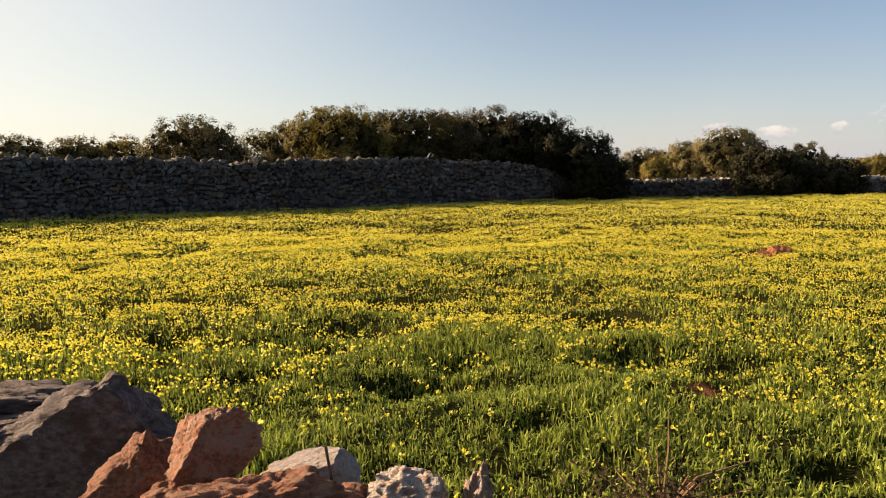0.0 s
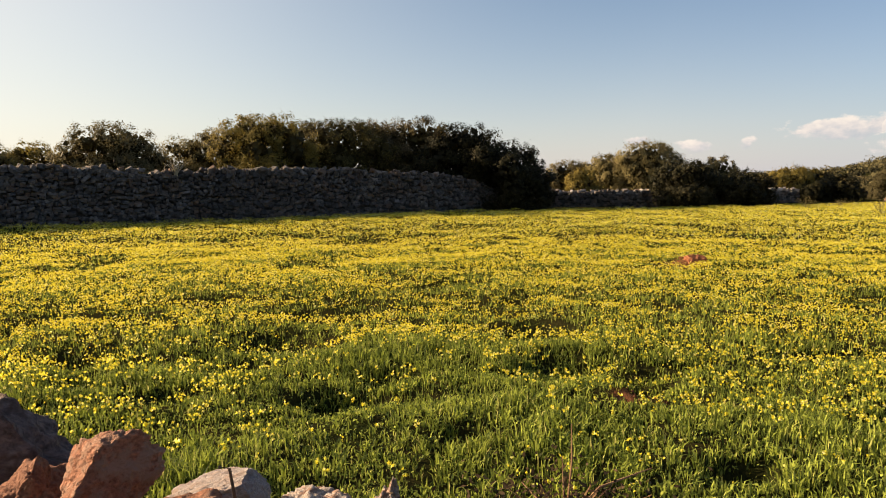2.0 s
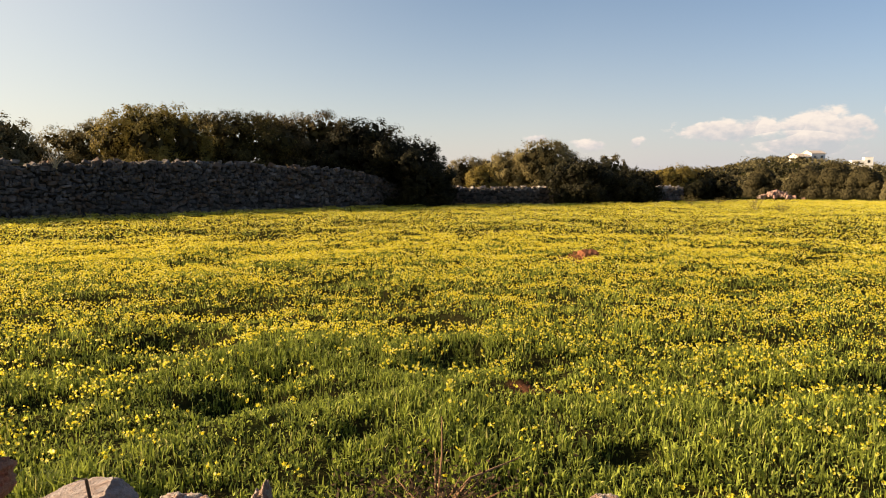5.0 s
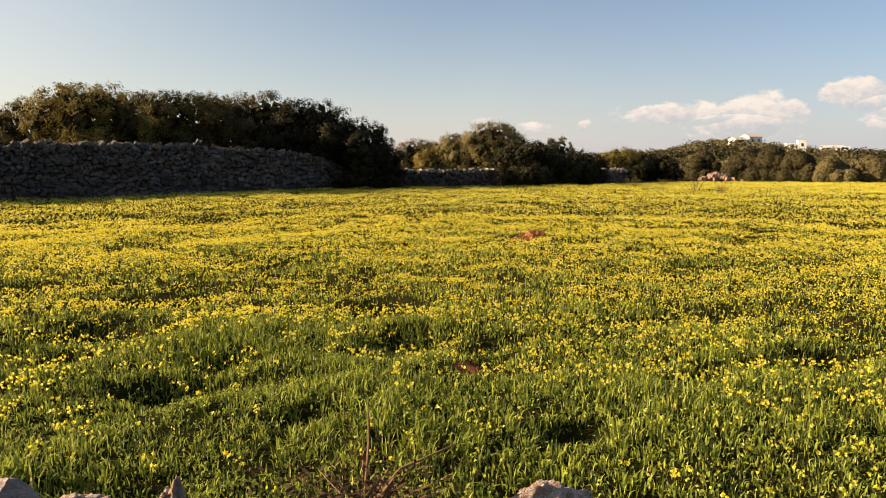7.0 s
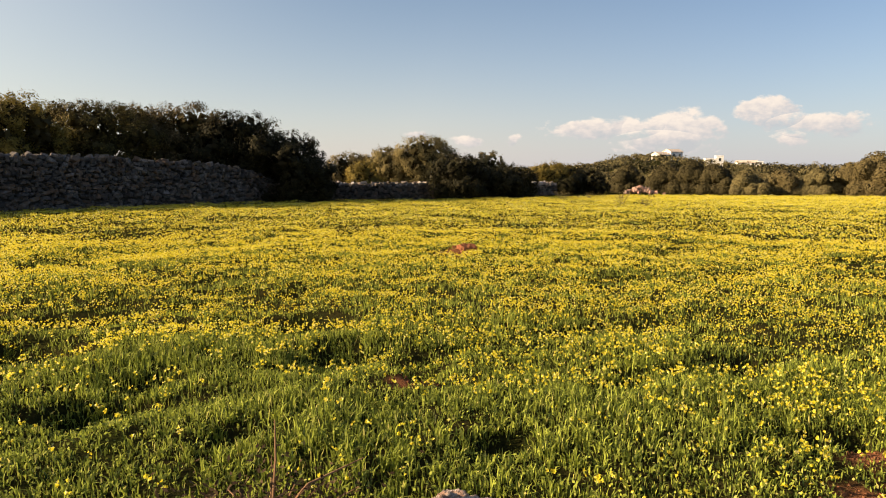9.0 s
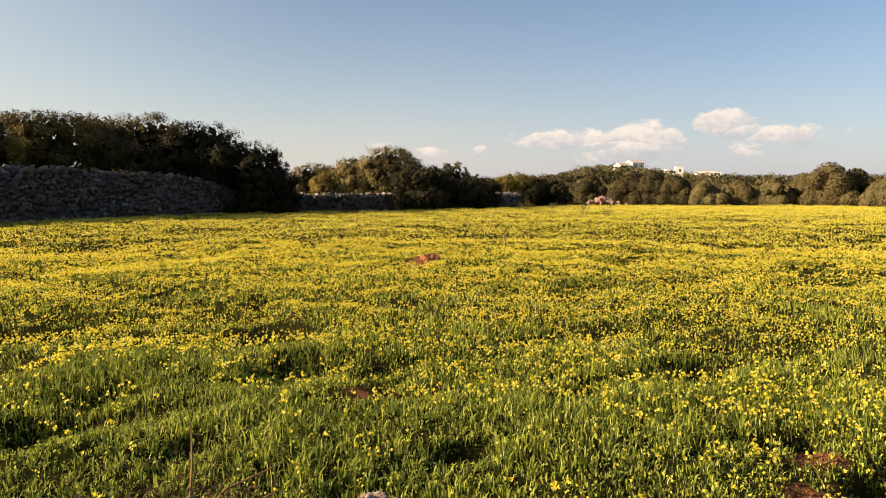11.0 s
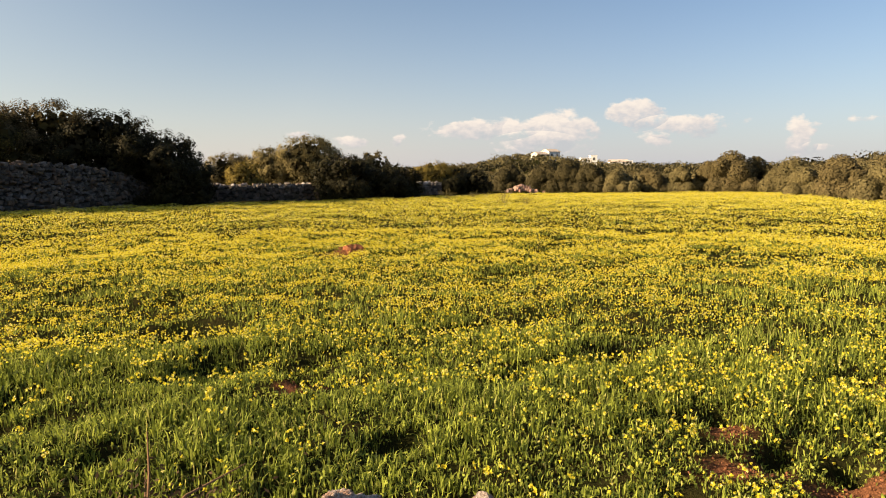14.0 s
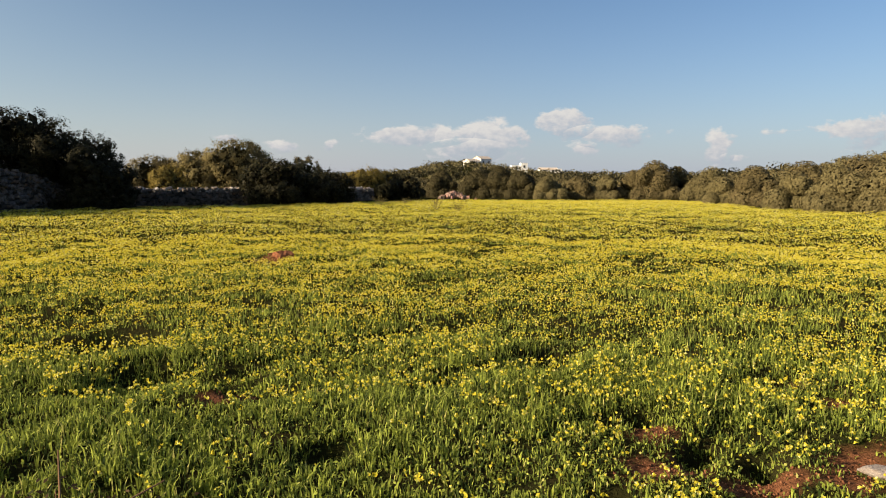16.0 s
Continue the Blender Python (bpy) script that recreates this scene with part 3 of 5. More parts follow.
# ---- shrubs and trees ----
def shrub(name, label, category, heading, d, spread, top, leaf_mat, depth=0.0, lobes=14, leaf=0.05, count=17000, skew=0.0, skirt=0.12, group="thicket shrubs"):
    """A wild shrub or small tree: short forked trunk, limbs, and a crown of many small leaves in uneven clumps.
    spread: degrees of heading that it fills; top: height angle of its crown."""
    at = polar(heading, d)
    at.z = float(lie(np.array([at.x]), np.array([at.y]))[0]) - 0.05
    high = EYE + d * math.tan(radians(top + (0.25 if d < 37 else 0.15 if d < 48 else 0.05))) - at.z
    half = (1.22 if d < 37 else 1.1) * d * math.tan(radians(spread / 2))
    deep = depth or min(half, 2.2)
    thing = empty(name, Matrix.Translation(at), label, category, group)
    across = Vector((math.cos(radians(heading)), -math.sin(radians(heading)), 0))
    along = Vector((math.sin(radians(heading)), math.cos(radians(heading)), 0))
    balls = []
    bold = 1.35 if d > 41 else 1.0
    lobes = int(lobes * 0.7) if d > 41 else lobes
    for k in range(lobes):
        u = -0.78 + 1.56 * (k + 0.5) / lobes + rng.normal(0, 0.05)
        v = rng.uniform(-0.8, 0.6)
        lift = math.sqrt(max(0.12, 1 - abs(u - skew) ** (3.4 if d < 39 else 2.4)))
        r = rng.uniform(0.28, 0.44) * min(half, high) * bold
        level = rng.uniform(0.8, 0.98) if k % 2 else 0.99
        z = max(high * lift * level - r, skirt * high + r * 0.5)
        balls.append((across * (u * (half - r * 0.5)) + along * (v * deep) + Vector((0, 0, z)), r))
    for k in range(lobes):
        u, v = rng.uniform(-0.85, 0.85), rng.uniform(-0.9, 0.4)
        r = rng.uniform(0.28, 0.42) * min(half, high) * bold
        balls.append((across * (u * (half - r * 0.6)) + along * (v * deep) + Vector((0, 0, skirt * high + rng.uniform(0.2, 0.55) * high * math.sqrt(max(0.1, 1 - u * u)))), r))
    if skirt < 0.05:
        for k in range(9):
            r = rng.uniform(0.2, 0.3) * min(half, high)
            balls.append((across * ((k / 4 - 1) * 0.85 * (half - r)) + along * (rng.uniform(-0.7, -0.2) * deep) + Vector((0, 0, 0.55 * r)), r))
    if d < 39:
        for k in range(7):
            balls.append((across * ((k / 3 - 1) * 0.72 * half) + along * (0.25 * deep) + Vector((0, 0, high * (0.3 + 0.14 * (k % 2)))), 0.26 * min(half, high)))
        for k in range(6):
            balls.append((across * ((k / 2.5 - 1) * 0.6 * half) + along * (0.2 * deep) + Vector((0, 0, 0.58 * high)), 0.25 * min(half, high)))
    if d > 37:
        count = int(count * (0.72 if leaf_mat is not OAK else 0.55))
    elif leaf_mat is OAK:
        count = int(count * 0.8)
    centres, sizes = np.array([c[:] for c, _ in balls]), np.array([r for _, r in balls])
    back = np.array(along)
    # sprays of twigs over every bough, each a small fan of leaves
    spray_c, spray_r, spray_o = [], [], []
    for b_, (c, r) in enumerate(balls):
        n = 26 if d < 41 else 44
        o = rng.normal(0, 1, (n, 3))
        o[:, 2] += 0.25
        o /= np.linalg.norm(o, axis=1)[:, None]
        p = np.array(c) + o * (r * rng.uniform(0.66 if d < 41 else 0.78, 0.92, n))[:, None] * np.array([1.1, 1.1, 0.85])
        gap = np.linalg.norm(p[:, None] - centres[None], axis=2) / sizes[None]
        gap[:, b_] = 9
        keep = (gap.min(1) > 0.66) & ((o @ back < 0.55) | (rng.random(n) < 0.3)) & (p[:, 2] > 0.03 * high)
        spray_c.append(p[keep])
        spray_o.append(o[keep])
        spray_r.append(r * rng.uniform(0.22, 0.42, int(keep.sum())) / bold)
    spray_c, spray_o, spray_r = np.concatenate(spray_c), np.concatenate(spray_o), np.concatenate(spray_r)
    many = np.maximum(6, (count * 0.8 * spray_r ** 2 / (spray_r ** 2).sum())).astype(int)
    if heading < 6 and d < 39:
        # sparse where the wall stands close in front
        many = np.where(spray_c[:, 2] > 1.3, many, many // 4)
    which = np.repeat(np.arange(len(many)), many)
    n = len(which)
    o = rng.normal(0, 1, (n, 3)) + spray_o[which] * 0.9 + [0, 0, 0.35]
    o /= np.linalg.norm(o, axis=1)[:, None]
    p = spray_c[which] + o * (spray_r[which] * (0.35 + 0.75 * rng.random(n) ** 0.8))[:, None]
    p[:, 2] = np.maximum(p[:, 2], 0.04 * high)
    vs = [leaves(p, o * 0.6 + spray_o[which] * (0.7 if d < 41 else 1.1), leaf * 1.1, 0.55, 0.26 if d < 41 else 0.18)]
    # slender leafy shoots that break the outline
    m = len(spray_c) * (1 if leaf_mat is OAK else 2)
    pick = rng.integers(0, len(spray_c), m)
    so = spray_o[pick] + rng.normal(0, 0.5, (m, 3)) + [0, 0, 0.5]
    so /= np.linalg.norm(so, axis=1)[:, None]
    foot = spray_c[pick] + so * (spray_r[pick] * 0.8)[:, None]
    way = so * 0.7 + [-0.15, 0, 0.55] + rng.normal(0, 0.2, (m, 3))
    way /= np.linalg.norm(way, axis=1)[:, None]
    long = (leaf * rng.uniform(1.5, 5.0, m))[:, None]
    for step in (0.2, 0.5, 0.78, 1.0):
        vs.append(leaves(foot + way * long * step + rng.normal(0, 0.016, (m, 3)), so, leaf * (0.85 - 0.4 * step), 0.45))
    v = np.concatenate(vs)
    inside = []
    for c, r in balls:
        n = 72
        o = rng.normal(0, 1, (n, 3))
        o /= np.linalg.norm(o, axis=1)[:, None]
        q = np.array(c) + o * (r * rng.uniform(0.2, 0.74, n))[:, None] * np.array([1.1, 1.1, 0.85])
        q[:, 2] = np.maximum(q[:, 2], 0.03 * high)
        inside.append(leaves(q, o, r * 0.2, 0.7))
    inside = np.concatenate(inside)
    tagged(part("inner_foliage", np_mesh("inner_foliage", inside, np.arange(len(inside)).reshape(-1, 4), INNER_SHADE if leaf_mat is OAK else INNER_OLIVE_SHADE), None, thing, "foliage inside the crown with shade put into its dark colour"), kind="stuff")
    part("crown", np_mesh("crown", v, np.arange(len(v)).reshape(-1, 4), leaf_mat), None, thing)
    bm = bmesh.new()
    for k in range(3):
        a = 2.1 * k + heading
        foot = Vector((0.12 * math.cos(a), 0.12 * math.sin(a), -0.1))
        fork = foot + Vector((0.25 * math.cos(a), 0.25 * math.sin(a), 0.3 * high))
        tube(bm, [foot, (foot + fork) / 2 + Vector((0.05, 0.03, 0)), fork], [0.13, 0.1, 0.075])
        for c, r in balls[k::3][:5]:
            mid = fork.lerp(c, 0.5) + Vector((rng.normal(0, 0.1), rng.normal(0, 0.1), 0.1))
            tube(bm, [fork, mid, c], [0.06, 0.04, 0.015], 5)
    part("trunk", bm, BARK, thing, "grey forked trunk and limbs")
    return thing


def dome_tree(name, label, heading, d, spread, top, mat, lean=0.0):
    """A round-headed tree seen far off: close-set swelling boughs of fine leaves that reach down to the grass."""
    at = polar(heading, d)
    at.z = float(lie(np.array([at.x]), np.array([at.y]))[0]) - 0.05
    high = EYE + d * math.tan(radians(top)) - at.z
    half = 1.14 * d * math.tan(radians(spread / 2))
    thing = empty(name, Matrix.Translation(at), label, "tree", "trees at the field's edge")
    across = np.array([math.cos(radians(heading)), -math.sin(radians(heading)), 0])
    along = np.array([math.sin(radians(heading)), math.cos(radians(heading)), 0])
    r0 = 0.55 * min(half, high / 1.3)
    balls = [(across * (lean * half) + [0, 0, high - r0], r0)]
    for k in range(9):
        u, v = -0.76 + 1.52 * (k + 0.5) / 9 + rng.normal(0, 0.08), rng.uniform(-0.75, 0.3)
        r = rng.uniform(0.26, 0.48) * min(half, high)
        z = high * math.sqrt(max(0.1, 1 - abs(u - lean) ** 2.2)) * rng.uniform(0.72, 0.96) - r
        balls.append((across * (u * (half - 0.4 * r)) + along * (v * half * 0.8) + [0, 0, max(z, 0.3 * r)], r))
    for k in range(6):
        r = rng.uniform(0.34, 0.44) * min(half, high)
        balls.append((across * ((k / 2.5 - 1) * 0.8 * (half - 0.5 * r)) + along * (rng.uniform(-0.75, -0.4) * half * 0.8) + [0, 0, 0.6 * r], r))
    centres, sizes = np.array([c for c, _ in balls]), np.array([r for _, r in balls])
    n = 24000
    which = rng.choice(len(balls), n, p=sizes ** 2 / (sizes ** 2).sum())
    o = rng.normal(0, 1, (n, 3))
    o /= np.linalg.norm(o, axis=1)[:, None]
    # every bough is itself lumpy
    lump = 1 + 0.09 * np.sin(o[:, 0] * 5 + which) * np.sin(o[:, 2] * 6 + 2 * which) + 0.05 * np.sin(o[:, 1] * 13 + which) * np.sin(o[:, 0] * 11) * np.sin(o[:, 2] * 12)
    p = centres[which] + o * (sizes[which] * lump * (1.05 - 0.2 * rng.random(n) ** 1.4))[:, None]
    gap = np.linalg.norm(p[:, None] - centres[None], axis=2) / sizes[None]
    gap[np.arange(n), which] = 9
    keep = (gap.min(1) > 0.9) & (p[:, 2] > 0.02 * high) & (o @ along < 0.75)
    p, o, lump = p[keep], o[keep], lump[keep]
    v = leaves(p, o + rng.normal(0, 0.16, o.shape), 0.066, 0.6, 0.22)
    part("crown", np_mesh("crown", v, np.arange(len(v)).reshape(-1, 4), mat), None, thing)
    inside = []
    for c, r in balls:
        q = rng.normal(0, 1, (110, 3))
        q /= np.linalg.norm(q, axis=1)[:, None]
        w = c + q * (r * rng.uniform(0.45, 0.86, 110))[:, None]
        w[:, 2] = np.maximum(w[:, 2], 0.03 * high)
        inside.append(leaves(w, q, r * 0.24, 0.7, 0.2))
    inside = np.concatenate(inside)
    tagged(part("inner_foliage", np_mesh("inner_foliage", inside, np.arange(len(inside)).reshape(-1, 4), INNER_OLIVE_SHADE), None, thing, "foliage inside the crown with shade put into its dark colour"), kind="stuff")
    bm = bmesh.new()
    tube(bm, [Vector((0, 0, -0.1)), Vector((0.05, 0.03, 0.25 * high)), Vector((0, 0.05, 0.45 * high))], [0.17, 0.13, 0.1])
    for c, r in balls[:7]:
        tube(bm, [Vector((0, 0.05, 0.4 * high)), Vector((0, 0, 0.45 * high)).lerp(Vector(c), 0.5), Vector(c)], [0.08, 0.05, 0.02], 5)
    part("trunk", bm, BARK, thing, "grey trunk and limbs")
    return thing


olive = "olive-green wild olive shrub with dense small leaves"
# the thicket behind the long wall
shrub("wild_olive", "low grey-green wild olive behind the stone wall", "shrub", -37.5, 38, 8, 3.0, OLIVE, lobes=10)
shrub("wild_olive", "low brownish wild olive behind the stone wall", "shrub", -31.6, 38, 5.4, 3.0, DRY_LEAF, lobes=9, leaf=0.045)
shrub("wild_olive", "low grey-green wild olive behind the stone wall", "shrub", -27.6, 37.5, 5.0, 2.95, OLIVE, lobes=9, leaf=0.045)
shrub("wild_olive", "low yellowish wild olive behind the stone wall", "shrub", -24.6, 37.5, 4.6, 3.05, MASTIC, lobes=8, leaf=0.045)
shrub("wild_olive", "rounded brownish wild olive behind the stone wall", "shrub", -19.6, 33, 7.2, 4.5, DRY_LEAF, depth=1.5, lobes=12, leaf=0.042, count=26000, skirt=0.04)
shrub("wild_olive", "grey-green wild olive behind the stone wall", "shrub", -14.4, 35, 5.0, 3.6, OLIVE, depth=1.3, lobes=7, leaf=0.042, count=14000, skirt=0.04)
shrub("mastic_shrub", "large yellow-green mastic shrub leaning over the stone wall", "shrub", -8.5, 31.6, 8.0, 5.45, MASTIC, depth=1.1, lobes=13, leaf=0.042, count=32000, skirt=0.04)
shrub("wild_olive", "grey-green wild olive behind the stone wall", "shrub", -12.3, 34.5, 3.6, 4.2, OLIVE, depth=1.0, lobes=6, leaf=0.042, count=10000, skirt=0.04)
shrub("wild_olive", "green wild olive with shade-darkened leaves crowding its neighbours behind the wall", "shrub", -4.8, 34.2, 4.6, 5.0, OLIVE_SHADED, depth=1.0, lobes=8, leaf=0.042, count=14000, skirt=0.04)
shrub("wild_olive", "twiggy brown wild olive crowding its neighbours behind the wall", "shrub", 0.9, 35.4, 4.4, 5.1, DRY_SHADED, depth=1.0, lobes=8, leaf=0.042, count=14000, skirt=0.04)
shrub("wild_olive", "dense green wild olive with shade-darkened leaves behind the stone wall", "shrub", -1.9, 33.6, 7.4, 5.2, OLIVE_SHADED, depth=1.1, lobes=11, leaf=0.042, count=26000, skirt=0.04)
shrub("wild_olive", "twiggy brown wild olive behind the stone wall", "shrub", 3.4, 35.0, 7.0, 5.2, DRY_SHADED, depth=1.2, lobes=11, leaf=0.042, count=26000, skirt=0.04)
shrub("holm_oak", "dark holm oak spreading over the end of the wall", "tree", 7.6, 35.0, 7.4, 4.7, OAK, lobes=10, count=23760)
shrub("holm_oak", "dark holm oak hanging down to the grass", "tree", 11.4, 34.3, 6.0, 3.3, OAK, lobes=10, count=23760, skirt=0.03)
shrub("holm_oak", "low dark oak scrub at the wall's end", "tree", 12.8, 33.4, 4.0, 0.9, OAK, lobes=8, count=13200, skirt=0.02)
# round the second wall
shrub("wild_olive", olive, "shrub", 16.6, 46, 4.6, 1.75, DRY_LEAF, lobes=8, leaf=0.058)
shrub("wild_olive", olive, "shrub", 19.2, 45, 4.0, 2.1, OLIVE, lobes=8, leaf=0.058)
shrub("wild_olive", "tall domed wild olive with sunlit crown", "tree", 22.3, 44, 6.2, 3.15, OLIVE, lobes=12, leaf=0.058, count=26400)
shrub("wild_olive", olive, "shrub", 17.6, 41, 3.4, 0.9, MASTIC, lobes=6, leaf=0.058, count=10560)
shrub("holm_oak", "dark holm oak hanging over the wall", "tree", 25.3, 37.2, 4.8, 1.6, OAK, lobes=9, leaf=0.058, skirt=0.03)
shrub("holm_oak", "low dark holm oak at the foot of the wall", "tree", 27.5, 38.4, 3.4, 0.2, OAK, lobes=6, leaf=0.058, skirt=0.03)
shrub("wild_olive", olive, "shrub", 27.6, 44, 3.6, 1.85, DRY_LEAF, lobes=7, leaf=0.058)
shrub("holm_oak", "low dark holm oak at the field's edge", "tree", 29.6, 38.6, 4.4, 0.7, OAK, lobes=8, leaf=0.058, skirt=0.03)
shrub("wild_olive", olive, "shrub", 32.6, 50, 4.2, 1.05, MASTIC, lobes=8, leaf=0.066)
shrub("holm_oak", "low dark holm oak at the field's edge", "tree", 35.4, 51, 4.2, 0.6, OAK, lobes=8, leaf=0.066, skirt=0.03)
# far edge of the field
rounded = "round-headed grey-olive wild olive at the field's edge"
browned = "round-headed brownish wild olive at the field's edge"
dulled = "dull dark green holm oak at the field's edge"
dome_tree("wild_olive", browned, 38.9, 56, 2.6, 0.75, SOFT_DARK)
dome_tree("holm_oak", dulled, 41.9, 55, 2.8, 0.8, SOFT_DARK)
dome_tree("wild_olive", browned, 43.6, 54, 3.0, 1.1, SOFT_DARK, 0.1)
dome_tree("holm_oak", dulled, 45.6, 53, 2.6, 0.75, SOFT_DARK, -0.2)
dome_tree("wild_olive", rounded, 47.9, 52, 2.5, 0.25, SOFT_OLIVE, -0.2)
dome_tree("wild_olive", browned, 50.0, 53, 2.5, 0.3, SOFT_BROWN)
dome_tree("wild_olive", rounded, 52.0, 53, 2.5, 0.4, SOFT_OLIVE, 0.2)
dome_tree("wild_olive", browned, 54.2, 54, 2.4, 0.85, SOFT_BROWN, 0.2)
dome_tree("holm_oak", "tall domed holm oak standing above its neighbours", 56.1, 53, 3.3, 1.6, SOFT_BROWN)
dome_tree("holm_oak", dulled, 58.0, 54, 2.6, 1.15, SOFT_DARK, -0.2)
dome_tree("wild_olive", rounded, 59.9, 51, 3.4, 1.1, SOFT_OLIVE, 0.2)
shrub("holm_oak", "dark rounded oak beside the white farmhouse", "tree", 41.35, 318, 0.9, 1.42, OAK, lobes=6, leaf=0.3, count=5000)
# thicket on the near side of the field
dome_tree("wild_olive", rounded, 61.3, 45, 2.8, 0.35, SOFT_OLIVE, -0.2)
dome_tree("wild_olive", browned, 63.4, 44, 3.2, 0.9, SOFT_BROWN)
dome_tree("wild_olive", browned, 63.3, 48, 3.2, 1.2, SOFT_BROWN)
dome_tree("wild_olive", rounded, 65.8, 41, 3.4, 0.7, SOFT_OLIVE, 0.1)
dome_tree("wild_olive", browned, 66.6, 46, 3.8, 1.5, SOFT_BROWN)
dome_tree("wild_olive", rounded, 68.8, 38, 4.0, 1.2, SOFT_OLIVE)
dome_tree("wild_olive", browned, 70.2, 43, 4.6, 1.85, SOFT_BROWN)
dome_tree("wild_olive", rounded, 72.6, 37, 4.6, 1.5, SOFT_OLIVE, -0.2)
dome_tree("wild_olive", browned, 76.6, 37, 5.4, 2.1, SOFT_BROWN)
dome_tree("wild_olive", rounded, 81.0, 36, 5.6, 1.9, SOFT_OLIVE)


def woods(name, label, n, a0, a1, r0, r1, size, mat, k=112):
    """Far scrub woodland: many uneven leafy crowns on the rising ground."""
    a = np.radians(rng.uniform(a0, a1, n))
    r = np.sqrt(rng.uniform(r0 ** 2, r1 ** 2, n))
    x, y = r * np.sin(a), r * np.cos(a)
    h = 0.88 * size * rng.uniform(0.55, 1.45, n)
    root = np.stack([x, y, lie(x, y)], -1)
    boughs = 5
    lean = rng.normal(0, 1, (n, boughs, 3)) * np.array([0.42, 0.42, 0.16]) + [0, 0, 0.38]
    lean[:, 0] = [0, 0, 0.55]
    big = rng.uniform(0.34, 0.6, (n, boughs))
    which = rng.integers(0, boughs, (n, k))
    row = np.arange(n)[:, None]
    o = rng.normal(0, 1, (n, k, 3)) + [0, 0, 0.3]
    o /= np.linalg.norm(o, axis=2)[..., None]
    p = root[:, None] + (lean[row, which] + o * (big[row, which] * rng.uniform(0.92, 1.03, (n, k)))[..., None]) * h[:, None, None] * np.array([1.2, 1.2, 0.95])
    v = leaves(p.reshape(-1, 3), o.reshape(-1, 3), size * 0.115, 0.75, 0.16)
    return tagged(new(name, np_mesh(name, v, np.arange(len(v)).reshape(-1, 4), mat)), label, "woodland", kind="stuff")


woods("woodland", "distant olive scrub covering the low hill", 360, 22, 66, 200, 420, 2.9, HILL)
woods("woodland", "distant dark oak scrub covering the low hill", 260, 22, 66, 150, 420, 2.5, OAK, 110)
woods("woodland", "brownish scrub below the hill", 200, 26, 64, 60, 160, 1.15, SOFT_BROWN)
woods("woodland", "olive scrub below the hill", 220, 26, 64, 62, 200, 1.25, HILL)
woods("woodland", "olive scrub on the rise beside the field", 220, 60, 92, 50, 180, 1.5, HILL)
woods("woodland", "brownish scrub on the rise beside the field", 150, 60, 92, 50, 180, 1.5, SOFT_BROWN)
woods("woodland", "scrub behind the thicket", 200, -50, 24, 48, 140, 1.7, OAK, 120)


# ---- drystone walls ----
def stone_mesh(seed):
    """A rough block with chamfered, uneven corners: unit size, 44 triangles."""
    r = np.random.default_rng(seed)
    bm = bmesh.new()
    bmesh.ops.create_cube(bm, size=1.0)
    for v in bm.verts:
        v.co += Vector(r.uniform(-0.13, 0.13, 3))
    bmesh.ops.bevel(bm, geom=bm.edges[:] + bm.verts[:], offset=0.14, segments=1, profile=0.5, affect="EDGES")
    for v in bm.verts:
        v.co += Vector(r.uniform(-0.03, 0.03, 3))
    bmesh.ops.triangulate(bm, faces=bm.faces)
    me = bpy.data.meshes.new("stone")
    bm.to_mesh(me)
    bm.free()
    me.materials.append(WALL_STONE)
    return me


STONES = [stone_mesh(s) for s in range(14)]
SHAPES = []
for me in STONES:
    co, tri = np.empty(len(me.vertices) * 3), np.empty(len(me.loops), np.int32)
    me.vertices.foreach_get("co", co)
    me.loops.foreach_get("vertex_index", tri)
    SHAPES.append((co.reshape(-1, 3), tri.reshape(-1, 3)))


